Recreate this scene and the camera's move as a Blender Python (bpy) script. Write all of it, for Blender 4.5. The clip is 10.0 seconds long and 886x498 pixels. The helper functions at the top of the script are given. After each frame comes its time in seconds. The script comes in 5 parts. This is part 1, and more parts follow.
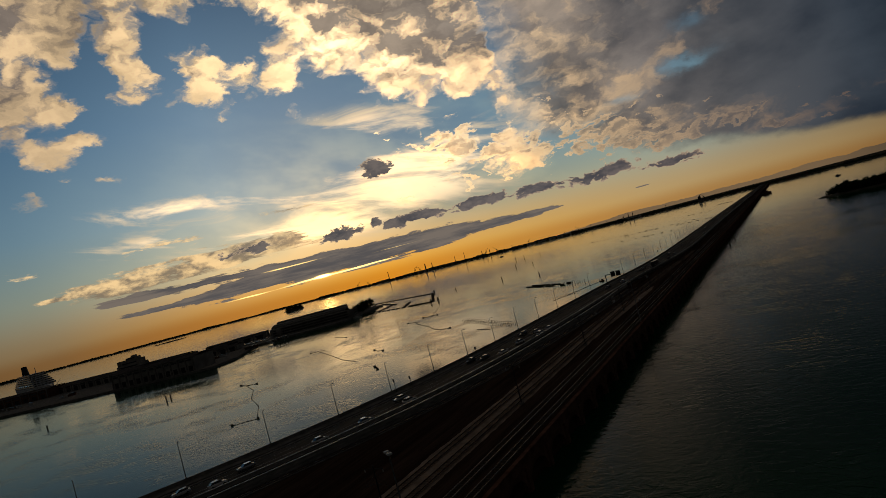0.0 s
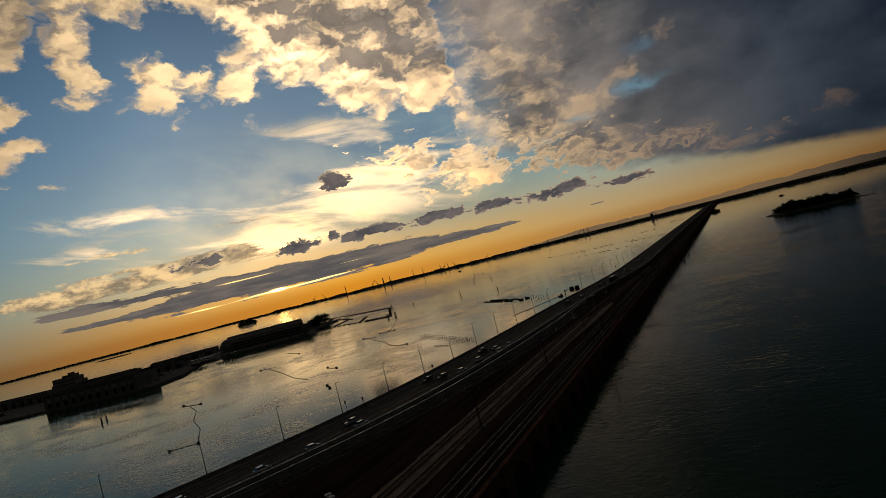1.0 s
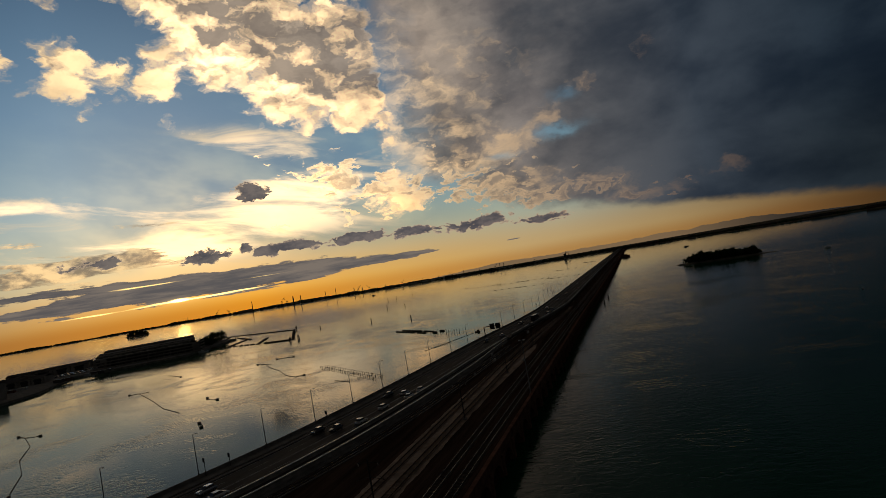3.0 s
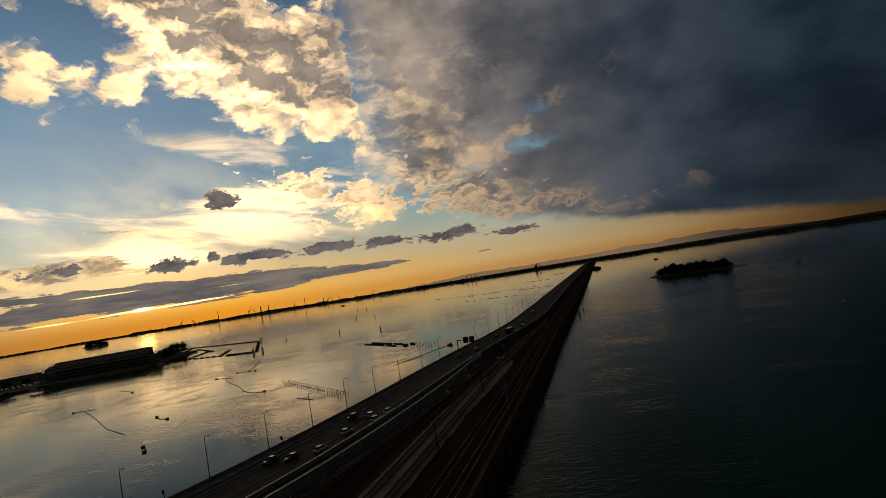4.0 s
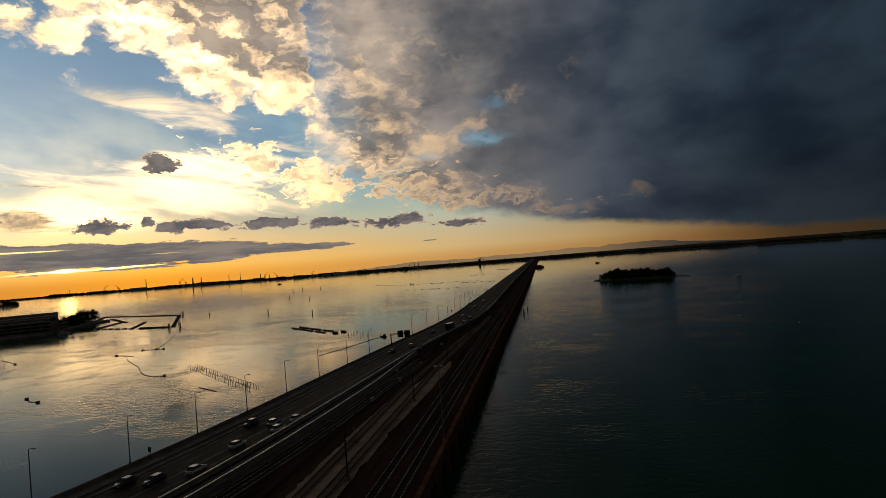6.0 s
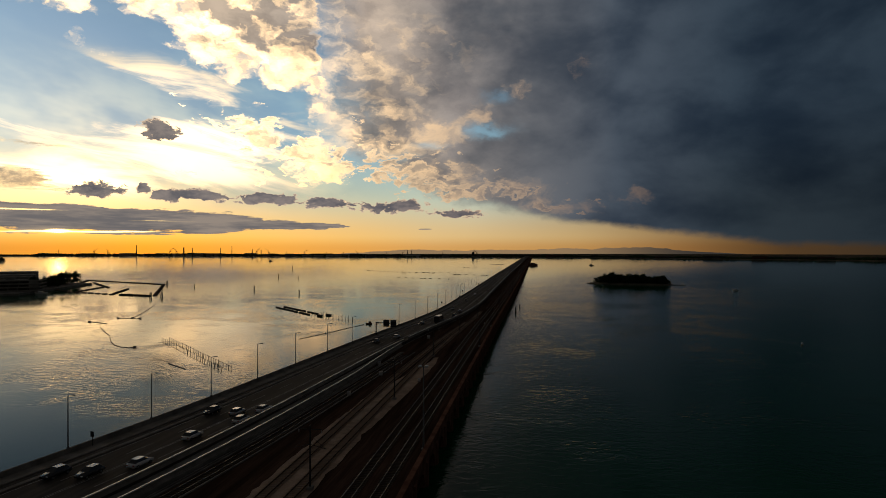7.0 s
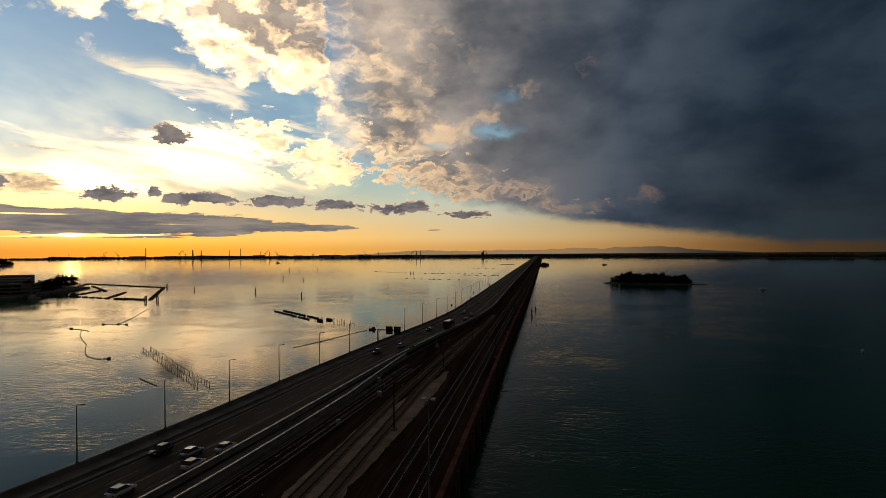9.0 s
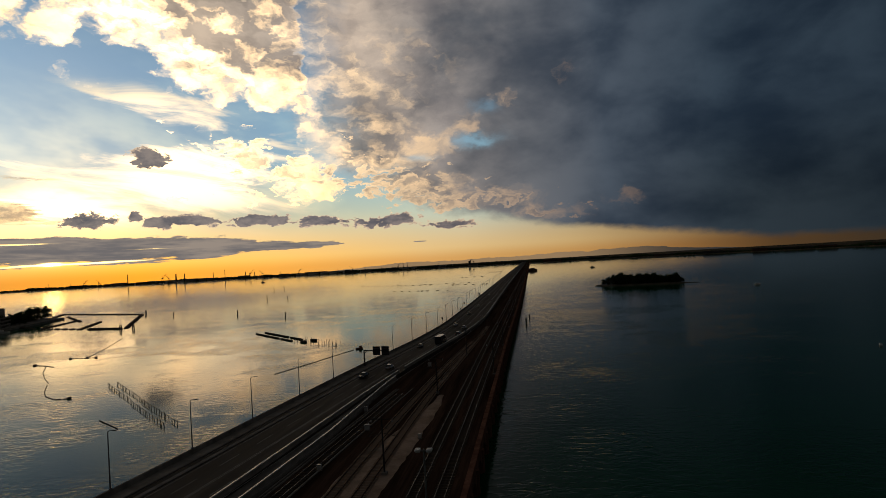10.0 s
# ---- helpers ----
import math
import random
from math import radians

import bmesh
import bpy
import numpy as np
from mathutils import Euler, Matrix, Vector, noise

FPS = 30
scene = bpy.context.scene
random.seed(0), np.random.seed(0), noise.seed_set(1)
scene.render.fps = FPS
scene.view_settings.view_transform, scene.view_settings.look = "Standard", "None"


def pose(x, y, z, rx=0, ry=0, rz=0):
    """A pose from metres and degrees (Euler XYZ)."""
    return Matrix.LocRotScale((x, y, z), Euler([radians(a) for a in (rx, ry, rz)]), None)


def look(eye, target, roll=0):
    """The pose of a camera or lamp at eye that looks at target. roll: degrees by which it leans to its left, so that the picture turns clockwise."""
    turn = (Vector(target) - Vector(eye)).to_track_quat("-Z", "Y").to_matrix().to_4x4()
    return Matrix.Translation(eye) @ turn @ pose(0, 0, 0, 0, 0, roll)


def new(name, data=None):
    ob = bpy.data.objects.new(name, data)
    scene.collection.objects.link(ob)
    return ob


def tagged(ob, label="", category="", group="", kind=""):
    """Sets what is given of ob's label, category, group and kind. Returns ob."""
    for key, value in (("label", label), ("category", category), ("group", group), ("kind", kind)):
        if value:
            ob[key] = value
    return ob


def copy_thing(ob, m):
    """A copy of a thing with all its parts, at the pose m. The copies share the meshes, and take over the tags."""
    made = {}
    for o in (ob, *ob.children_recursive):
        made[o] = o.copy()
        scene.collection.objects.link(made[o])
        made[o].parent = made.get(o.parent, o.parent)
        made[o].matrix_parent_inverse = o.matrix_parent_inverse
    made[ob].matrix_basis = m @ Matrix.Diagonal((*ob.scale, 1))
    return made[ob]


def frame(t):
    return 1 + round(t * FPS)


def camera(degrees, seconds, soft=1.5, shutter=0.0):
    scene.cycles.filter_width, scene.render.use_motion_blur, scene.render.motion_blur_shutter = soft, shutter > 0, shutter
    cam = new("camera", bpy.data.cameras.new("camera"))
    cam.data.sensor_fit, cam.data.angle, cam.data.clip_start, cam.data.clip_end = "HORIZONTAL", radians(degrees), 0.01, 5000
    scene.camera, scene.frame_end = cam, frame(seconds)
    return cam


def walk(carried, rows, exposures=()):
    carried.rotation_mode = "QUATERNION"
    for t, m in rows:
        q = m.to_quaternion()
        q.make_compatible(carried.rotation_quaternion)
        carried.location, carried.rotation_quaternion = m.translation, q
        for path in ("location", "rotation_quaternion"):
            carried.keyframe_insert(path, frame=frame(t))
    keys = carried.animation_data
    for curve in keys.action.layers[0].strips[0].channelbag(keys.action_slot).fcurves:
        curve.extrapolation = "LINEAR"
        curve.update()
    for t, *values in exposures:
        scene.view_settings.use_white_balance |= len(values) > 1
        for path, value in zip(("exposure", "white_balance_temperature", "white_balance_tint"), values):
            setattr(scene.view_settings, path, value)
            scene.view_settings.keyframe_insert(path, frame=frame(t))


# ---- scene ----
cam = camera(75.0, 10.0, soft=0.8)
walk(cam, [
    (0, pose(30.91, -100.04, 42.65, 91.184, 14.836, 30.770)),
    (0.5, pose(29.07, -96.64, 42.48, 91.361, 15.864, 29.077)),
    (1, pose(26.81, -92.19, 42.41, 91.515, 14.402, 26.495)),
    (1.5, pose(24.03, -86.22, 42.47, 91.406, 13.908, 23.852)),
    (2, pose(20.93, -78.84, 42.71, 91.915, 12.703, 22.190)),
    (2.5, pose(17.80, -70.79, 42.96, 92.079, 11.007, 20.049)),
    (4, pose(9.93, -48.13, 42.65, 92.844, 9.446, 15.072)),
    (4.5, pose(7.87, -40.86, 42.56, 92.955, 9.610, 14.053)),
    (5, pose(6.58, -33.08, 42.35, 92.448, 9.198, 12.225)),
    (5.5, pose(5.42, -25.86, 42.13, 91.682, 7.562, 10.624)),
    (7, pose(1.92, -6.41, 41.61, 90.028, 0.053, 8.796)),
    (7.5, pose(0.58, 0.03, 41.34, 89.844, 1.408, 9.992)),
    (8, pose(-0.17, 7.05, 40.97, 89.921, 0.577, 9.932)),
    (8.5, pose(-1.26, 14.06, 40.54, 89.932, 0.534, 8.876)),
    (9, pose(-2.62, 21.28, 40.16, 90.114, 0.515, 9.702)),
    (9.5, pose(-4.25, 28.91, 40.10, 90.121, 1.923, 9.691)),
    (10, pose(-5.59, 36.94, 40.07, 91.102, 3.443, 8.373)),
], exposures=[(0, -0.68), (2.5, -0.58), (4.5, -0.40), (5.5, -0.28), (7, 0.05), (10, 0.11)])

# ---- sky, sun ----
SUN_AZ, SUN_EL = -43.0, 5.0          # degrees from +Y towards +X, and up


def wire(tree, a, socket):
    """Link a socket, or set a plain value."""
    if isinstance(a, bpy.types.NodeSocket):
        tree.links.new(a, socket)
    else:
        socket.default_value = a


def calc(tree, op, a, b=None, c=None, clamp=False):
    n = tree.nodes.new("ShaderNodeMath")
    n.operation, n.use_clamp = op, clamp
    for i, v in enumerate((a, b, c)):
        if v is not None:
            wire(tree, v, n.inputs[i])
    return n.outputs[0]


def vcalc(tree, op, a, b=None, c=None):
    n = tree.nodes.new("ShaderNodeVectorMath")
    n.operation = op
    for i, v in enumerate((a, b, c)):
        if v is not None:
            wire(tree, v, n.inputs[i])
    return n.outputs["Value"] if op in ("DOT_PRODUCT", "LENGTH") else n.outputs[0]


def ramp01(tree, v, lo, hi, out_lo=0.0, out_hi=1.0):
    n = tree.nodes.new("ShaderNodeMapRange")
    n.interpolation_type = "SMOOTHSTEP"
    for i, x in enumerate((v, lo, hi, out_lo, out_hi)):
        wire(tree, x, n.inputs[i])
    return n.outputs[0]


def blend(tree, fac, a, b, mode="MIX"):
    n = tree.nodes.new("ShaderNodeMix")
    n.data_type, n.blend_type = "RGBA", mode
    n.clamp_factor = True
    wire(tree, fac, n.inputs[0])
    for v, s in ((a, n.inputs[6]), (b, n.inputs[7])):
        wire(tree, (*v, 1.0) if isinstance(v, tuple) else v, s)
    return n.outputs[2]


def fbm(tree, vec, scale, detail=6.0, rough=0.55, distortion=0.0):
    n = tree.nodes.new("ShaderNodeTexNoise")
    wire(tree, vec, n.inputs["Vector"])
    for k, v in (("Scale", scale), ("Detail", detail), ("Roughness", rough), ("Distortion", distortion)):
        n.inputs[k].default_value = v
    return n.outputs[0], n.outputs[1]


def triple(tree, x, y, z):
    n = tree.nodes.new("ShaderNodeCombineXYZ")
    for i, v in enumerate((x, y, z)):
        wire(tree, v, n.inputs[i])
    return n.outputs[0]


def colour_ramp(tree, v, lo, hi, stops):
    """Colours (value, r, g, b), with v running from lo to hi."""
    n = tree.nodes.new("ShaderNodeValToRGB")
    e = n.color_ramp.elements
    while len(e) < len(stops):
        e.new(0.5)
    for s, (p, r, g, b) in zip(e, stops):
        s.position = (p - lo) / (hi - lo)
        s.color = (r, g, b, 1.0)
    m = tree.nodes.new("ShaderNodeMapRange")
    for i, x in enumerate((v, lo, hi)):
        wire(tree, x, m.inputs[i])
    tree.links.new(m.outputs[0], n.inputs[0])
    return n.outputs[0]


def make_sky():
    world = bpy.data.worlds.new("sky")
    scene.world = world
    world.use_nodes = True
    t = world.node_tree
    t.nodes.clear()
    way = t.nodes.new("ShaderNodeTexCoord").outputs["Generated"]
    sep = t.nodes.new("ShaderNodeSeparateXYZ")
    t.links.new(way, sep.inputs[0])
    x, y, z = sep.outputs
    az = calc(t, "MULTIPLY", calc(t, "ARCTAN2", x, y), 180 / math.pi)
    el = calc(t, "MULTIPLY", calc(t, "ARCSINE", z), 180 / math.pi)
    place = triple(t, az, el, 0.0)

    def clumps(where, rows):
        """Sum of soft masses: azimuth, elevation, half width, half height, amount."""
        total = 0.0
        for a, e, w, h, amount in rows:
            d = vcalc(t, "MULTIPLY_ADD", where, (1 / w, 1 / h, 0.0), (-a / w, -e / h, 0.0))
            g = calc(t, "EXPONENT", calc(t, "MULTIPLY", vcalc(t, "DOT_PRODUCT", d, d), -1.0))
            total = calc(t, "MULTIPLY_ADD", g, amount, total)
        return total

    def billows(where, scale, detail=3.0, smooth=0.5):
        """Rounded cells, 0 at their hearts."""
        vo = t.nodes.new("ShaderNodeTexVoronoi")
        vo.voronoi_dimensions, vo.feature = "2D", "SMOOTH_F1"
        for k, v in (("Smoothness", smooth), ("Scale", scale), ("Detail", detail), ("Roughness", 0.55)):
            vo.inputs[k].default_value = v
        t.links.new(where, vo.inputs["Vector"])
        return vo.outputs["Distance"]

    def stretched(sx, sy, seed, lean=0.0):
        return triple(t, calc(t, "MULTIPLY", az, sx), calc(t, "MULTIPLY_ADD", az, lean, calc(t, "MULTIPLY", el, sy)), seed)

    def centred(v, gain, base=0.0):
        """Noise about a base value."""
        return calc(t, "MULTIPLY_ADD", calc(t, "SUBTRACT", v, 0.5), gain, base)

    # one fine warp frays every edge
    _, curl = fbm(t, stretched(0.5, 0.8, 5.0), 0.55, 6.0, 0.62)
    frayed = vcalc(t, "ADD", place, vcalc(t, "MULTIPLY_ADD", curl, (5.0, 3.2, 0.0), (-2.5, -1.6, 0.0)))
    puffy, _ = fbm(t, stretched(0.55, 1.0, 5.0), 0.8, 8.0, 0.62)
    streak, _ = fbm(t, stretched(0.10, 0.9, 0.0), 1.4, 7.0, 0.6)
    wisp, _ = fbm(t, stretched(0.055, 0.26, 9.0, 0.035), 1.6, 9.0, 0.58, 0.6)
    broad, broad_c = fbm(t, stretched(0.85, 1.3, 3.0), 0.09, 6.0, 0.52, 0.3)

    # clear air, warm towards the horizon under the hidden sun
    nish = t.nodes.new("ShaderNodeTexSky")
    nish.sky_type, nish.sun_disc = "NISHITA", False
    nish.sun_elevation, nish.sun_rotation = radians(SUN_EL), radians(SUN_AZ)
    air = colour_ramp(t, el, 0.0, 45.0, [(0, 0.42, 0.42, 0.34), (5, 0.34, 0.47, 0.46), (10, 0.21, 0.40, 0.52), (18, 0.10, 0.25, 0.41),
                                        (28, 0.045, 0.12, 0.22), (45, 0.03, 0.07, 0.15)])
    air = blend(t, 0.02, air, nish.outputs[0])
    air = blend(t, 1.0, air, colour_ramp(t, az, -90.0, 40.0, [(-90, 0.33, 0.35, 0.38), (-66, 0.66, 0.72, 0.78), (-50, 1.10, 1.14, 1.16), (-30, 1.0, 1.0, 1.0), (-6, 1.0, 1.0, 1.0), (8, 0.5, 0.48, 0.46), (20, 0.10, 0.10, 0.10)]), "MULTIPLY")
    warm = colour_ramp(t, az, -90.0, 40.0, [(-90, 0.10, 0.08, 0.06), (-65, 0.36, 0.235, 0.11), (-51, 0.84, 0.43, 0.09), (-36, 1.25, 0.60, 0.05),
                                            (-24, 1.02, 0.58, 0.13), (-10, 0.76, 0.50, 0.20), (4, 0.56, 0.36, 0.14), (14, 0.36, 0.22, 0.09), (22, 0.13, 0.09, 0.052), (32, 0.05, 0.047, 0.043)])
    band = calc(t, "EXPONENT", calc(t, "MULTIPLY", calc(t, "POWER", calc(t, "DIVIDE", calc(t, "MAXIMUM", el, 0.0), 3.4), 2.0), -1.0))
    sky = blend(t, calc(t, "MULTIPLY", band, 0.97), air, warm)
    sky = blend(t, ramp01(t, el, 1.4, 0.0), sky, blend(t, 1.0, sky, (0.86, 0.70, 0.55), "MULTIPLY"))

    # bright veil round the sun, in long leaning bands
    heart = clumps(place, [(-38, 7.5, 11, 2.6, 0.46), (-30, 11, 8, 4.2, 0.52), (-42, 5.6, 6, 1.4, 0.50), (-27, 8, 8, 3, 0.32), (-45, 10.2, 8, 1.4, 0.42),
                           (-55, 10.8, 6, 0.9, 0.52), (-56, 8.2, 6, 0.8, 0.42), (-36, 15.0, 7, 1.6, 0.34), (-49, 6.5, 7, 1.4, 0.4), (-44, 13.6, 6, 1.0, 0.22)])
    veil = centred(wisp, 4.4, heart)
    veil = calc(t, "MULTIPLY", ramp01(t, veil, 0.28, 1.0), ramp01(t, heart, 0.03, 0.3))
    sky = blend(t, calc(t, "MULTIPLY", veil, 0.95), sky, blend(t, ramp01(t, heart, 0.2, 0.85), (1.0, 0.84, 0.60), (2.9, 2.12, 1.28)))
    core = clumps(place, [(-40.5, 7.0, 4.5, 1.3, 1.0), (-33, 8.4, 6, 1.6, 0.5)])
    sky = blend(t, calc(t, "MULTIPLY", core, ramp01(t, wisp, 0.3, 0.6)), sky, (4.2, 2.8, 1.3))

    # light and shade of the clouds, by the way to the sun
    lit = colour_ramp(t, az, -75.0, 40.0, [(-75, 0.78, 0.57, 0.36), (-55, 1.20, 0.86, 0.48), (-45, 1.55, 1.12, 0.62), (-36, 2.8, 1.95, 1.06), (-24, 2.25, 1.55, 0.84),
                                           (-14, 1.05, 0.74, 0.44), (-4, 0.50, 0.36, 0.25), (6, 0.20, 0.145, 0.12), (20, 0.035, 0.045, 0.058)])
    shade = colour_ramp(t, az, -75.0, 40.0, [(-75, 0.22, 0.185, 0.165), (-45, 0.34, 0.275, 0.225), (-30, 0.42, 0.345, 0.275), (-22, 0.34, 0.29, 0.25),
                                             (-15, 0.26, 0.235, 0.215), (-8, 0.170, 0.165, 0.170), (0, 0.088, 0.098, 0.116), (8, 0.042, 0.058, 0.082), (18, 0.022, 0.036, 0.055), (38, 0.011, 0.020, 0.032)])

    # heaped cloud: one density, read here and two steps towards the sun
    def heap(where, detail):
        n, _ = fbm(t, vcalc(t, "MULTIPLY", where, (0.62, 1.0, 0.0)), 0.22, detail, 0.62)
        v = billows(vcalc(t, "MULTIPLY", where, (0.62, 1.0, 0.0)), 0.42, min(detail, 3.0))
        scattered = clumps(where, [
            (-63.6, 24, 3.0, 5.5, 0.66), (-59.8, 26.5, 2.2, 2.6, 0.60), (-55.2, 24.5, 3.2, 2.0, 0.50), (-54.8, 21.6, 2.7, 2.3, 0.62), (-48.7, 21.2, 2.9, 2.7, 0.70),
            (-41.6, 20.3, 1.7, 1.1, 0.66), (-45.0, 21.6, 1.6, 1.2, 0.5), (-40.6, 16.7, 2.4, 0.9, 0.50), (-59.4, 17.4, 2.6, 1.0, 0.52), (-62.4, 16.3, 1.7, 1.3, 0.50), (-58.4, 14.5, 2.0, 0.7, 0.46),
            (-62.2, 14.6, 1.5, 0.7, 0.42), (-64.6, 13.4, 1.4, 0.6, 0.40), (-66, 19.6, 1.6, 2.2, 0.5), (-60.5, 20, 1.6, 1.0, 0.36), (-49, 29, 14, 2.8, 0.66)])
        massed = clumps(where, [
            (-33, 25, 7.5, 4.5, 0.75), (-27, 20.5, 5.0, 3.6, 0.75), (-31, 17.8, 4.0, 1.8, 0.36), (-38.5, 22.4, 3.2, 2.4, 0.5), (-24.2, 16.2, 3.0, 1.4, 0.42), (-23.5, 23.5, 3.6, 3.2, 0.55), (-22.6, 18.6, 2.4, 2.4, 0.42),
            (-26.5, 10.6, 4.5, 1.9, 0.30), (-25, 8.3, 4.5, 1.1, 0.26), (-21.4, 13, 1.7, 5.5, 0.46), (-20.4, 8, 2.4, 1.6, 0.40), (-34.8, 10.5, 2.2, 1.2, 0.48), (-29.5, 13.2, 3.0, 0.8, 0.22)])
        holes = clumps(where, [
            (-19.9, 20.8, 0.7, 2.2, -0.6), (-45.4, 24, 1.1, 2.0, -0.35), (-51.7, 23.5, 0.9, 2.6, -0.45), (-57.6, 22.8, 0.9, 2.8, -0.42), (-38, 18.0, 1.5, 0.9, -0.2),
            (-24.2, 14.2, 3.4, 0.7, -0.35), (-23.5, 12.0, 1.0, 1.0, -0.3), (-50, 15.5, 9, 1.6, -0.3)])
        mass = calc(t, "ADD", calc(t, "ADD", scattered, massed), holes)
        rough = calc(t, "MULTIPLY_ADD", v, -0.42, centred(n, 1.05, 0.17))
        return n, rough, calc(t, "ADD", mass, rough)

    way_to_sun = vcalc(t, "NORMALIZE", vcalc(t, "SUBTRACT", (-38.0, 2.0, 0.0), place))
    grain, body, dens = heap(frayed, 9.0)
    _, body_near, dens_near = heap(vcalc(t, "MULTIPLY_ADD", way_to_sun, (0.9, 0.8, 0.0), frayed), 5.0)
    _, _, dens_far = heap(vcalc(t, "MULTIPLY_ADD", way_to_sun, (4.2, 3.4, 0.0), frayed), 2.0)
    alpha = ramp01(t, dens, 0.12, 0.36)
    shaded = calc(t, "MULTIPLY_ADD", ramp01(t, dens_far, 0.05, 0.65), 0.85, calc(t, "MULTIPLY", ramp01(t, dens, 0.40, 0.95), 0.30))
    deep = clumps(frayed, [(-31, 23.5, 6.5, 3.6, 0.75), (-26, 20.2, 4.2, 2.8, 0.75), (-23.5, 17.2, 2.2, 1.0, 0.3), (-49, 28.2, 13, 2.2, 0.7), (-63, 26, 3, 3, 0.45), (-55.5, 26.2, 3.5, 1.6, 0.5), (-37, 25.5, 4, 2.5, 0.5), (-22, 23, 2.5, 3, 0.4)])
    shaded = calc(t, "MULTIPLY_ADD", shaded, 0.62, calc(t, "MULTIPLY", deep, 0.62))
    relief = calc(t, "SUBTRACT", body, body_near)
    shaded = calc(t, "MULTIPLY_ADD", relief, -2.6, centred(grain, -1.1, shaded), clamp=True)
    cloud = blend(t, shaded, lit, shade)
    swirl, _ = fbm(t, vcalc(t, "MULTIPLY", frayed, (0.6, 1.0, 0.0)), 0.30, 5.0, 0.55)
    cloud = blend(t, 1.0, cloud, blend(t, ramp01(t, swirl, 0.30, 0.70), (0.70, 0.70, 0.72), (1.42, 1.38, 1.32)), "MULTIPLY")
    thin_rim = blend(t, 0.55, lit, sky)
    sky = blend(t, alpha, sky, blend(t, ramp01(t, dens, 0.16, 0.42), thin_rim, cloud))

    # grey streaks low beside the sun
    lay = clumps(place, [(-52, 5.4, 8, 1.3, 0.72), (-44, 8.6, 4, 0.5, 0.32), (-60, 5.0, 6, 0.8, 0.5), (-46.5, 5.6, 4, 0.9, 0.5), (-66, 7.6, 1.6, 0.5, 0.6), (-55, 7.6, 5, 0.6, 0.4)])
    lay = calc(t, "MULTIPLY", centred(puffy, 1.2, centred(streak, 2.6, lay)), ramp01(t, lay, 0.05, 0.25))
    sky = blend(t, calc(t, "MULTIPLY", ramp01(t, lay, 0.30, 0.60), 0.9), sky, blend(t, ramp01(t, puffy, 0.40, 0.62), (0.36, 0.285, 0.215), (1.5, 1.08, 0.58)))

    # slate layer that closes in from the north-east, smooth, with soft folds
    foot = calc(t, "MULTIPLY_ADD", calc(t, "EXPONENT", calc(t, "DIVIDE", calc(t, "ADD", az, 21.0), -17.0)), 11.5, -0.1)
    rise = calc(t, "SUBTRACT", calc(t, "MULTIPLY_ADD", centred(broad, 1.0), ramp01(t, az, -18.0, 4.0, 7.0, 2.0), el), foot)
    rise = calc(t, "MULTIPLY_ADD", centred(puffy, 1.0), ramp01(t, az, -12.0, 8.0, 2.6, 0.7), rise)
    side = centred(grain, 12.0, centred(broad, 10.0, az))
    cover = calc(t, "MULTIPLY", ramp01(t, rise, ramp01(t, az, -10.0, 8.0, -0.9, -0.35), ramp01(t, az, -10.0, 8.0, 1.3, 0.5)), ramp01(t, side, -25.0, -15.0))
    cover = calc(t, "ADD", cover, clumps(frayed, [(-4.2, 11.6, 1.8, 0.6, -0.75), (-13.5, 8.9, 1.6, 0.5, -0.7), (-10.5, 10.2, 1.2, 0.4, -0.5), (-17.5, 7.3, 1.6, 0.5, -0.4), (-3.4, 14.5, 1.3, 0.7, -0.4)]), clamp=True)
    above = calc(t, "MAXIMUM", ramp01(t, el, 27.0, 37.0), ramp01(t, calc(t, "ABSOLUTE", calc(t, "ADD", az, 18.0)), 66.0, 95.0))
    soft, _ = fbm(t, stretched(0.75, 1.25, 2.0), 0.16, 5.0, 0.5, 0.2)
    folds = blend(t, ramp01(t, calc(t, "MULTIPLY_ADD", broad, 0.55, calc(t, "MULTIPLY", soft, 0.45)), 0.36, 0.62), (0.55, 0.60, 0.66), (1.60, 1.48, 1.36))
    slate = blend(t, 1.0, shade, folds, "MULTIPLY")
    slate = blend(t, ramp01(t, az, 6.0, -14.0), slate, blend(t, 1.0, slate, blend(t, ramp01(t, swirl, 0.30, 0.70), (0.80, 0.80, 0.82), (1.45, 1.40, 1.32)), "MULTIPLY"))
    # sunlit left edge, ridge and fringe of the layer
    ridge = clumps(frayed, [(-15.5, 15, 5.5, 6.5, 0.26), (-9, 19, 5, 4, 0.14), (-20.2, 14, 1.6, 8, 0.75), (-18.2, 9.5, 3.0, 1.8, 0.55), (-12.4, 9.7, 2.6, 0.9, 0.72), (-8.6, 11.4, 2.6, 1.0, 0.72), (-5.2, 12.9, 2.0, 0.9, 0.60), (-1.5, 15.2, 2.4, 0.8, 0.30),
                            (-10, 7.4, 5, 1.0, 0.55), (-4, 5.9, 5, 0.9, 0.52), (3, 4.2, 5, 0.7, 0.55), (9.0, 5.0, 1.8, 0.5, 0.5), (5, 16.8, 1.6, 1.1, 0.28), (-16, 17.5, 3, 1.2, 0.2), (-12.5, 13.5, 2.5, 0.8, 0.2)])
    glow = calc(t, "MULTIPLY_ADD", relief, 1.4, centred(swirl, 1.3, ridge))
    slate = blend(t, calc(t, "MULTIPLY", ramp01(t, glow, 0.10, 1.05), ramp01(t, ridge, 0.04, 0.2)), slate, lit)
    sky = blend(t, cover, sky, slate)

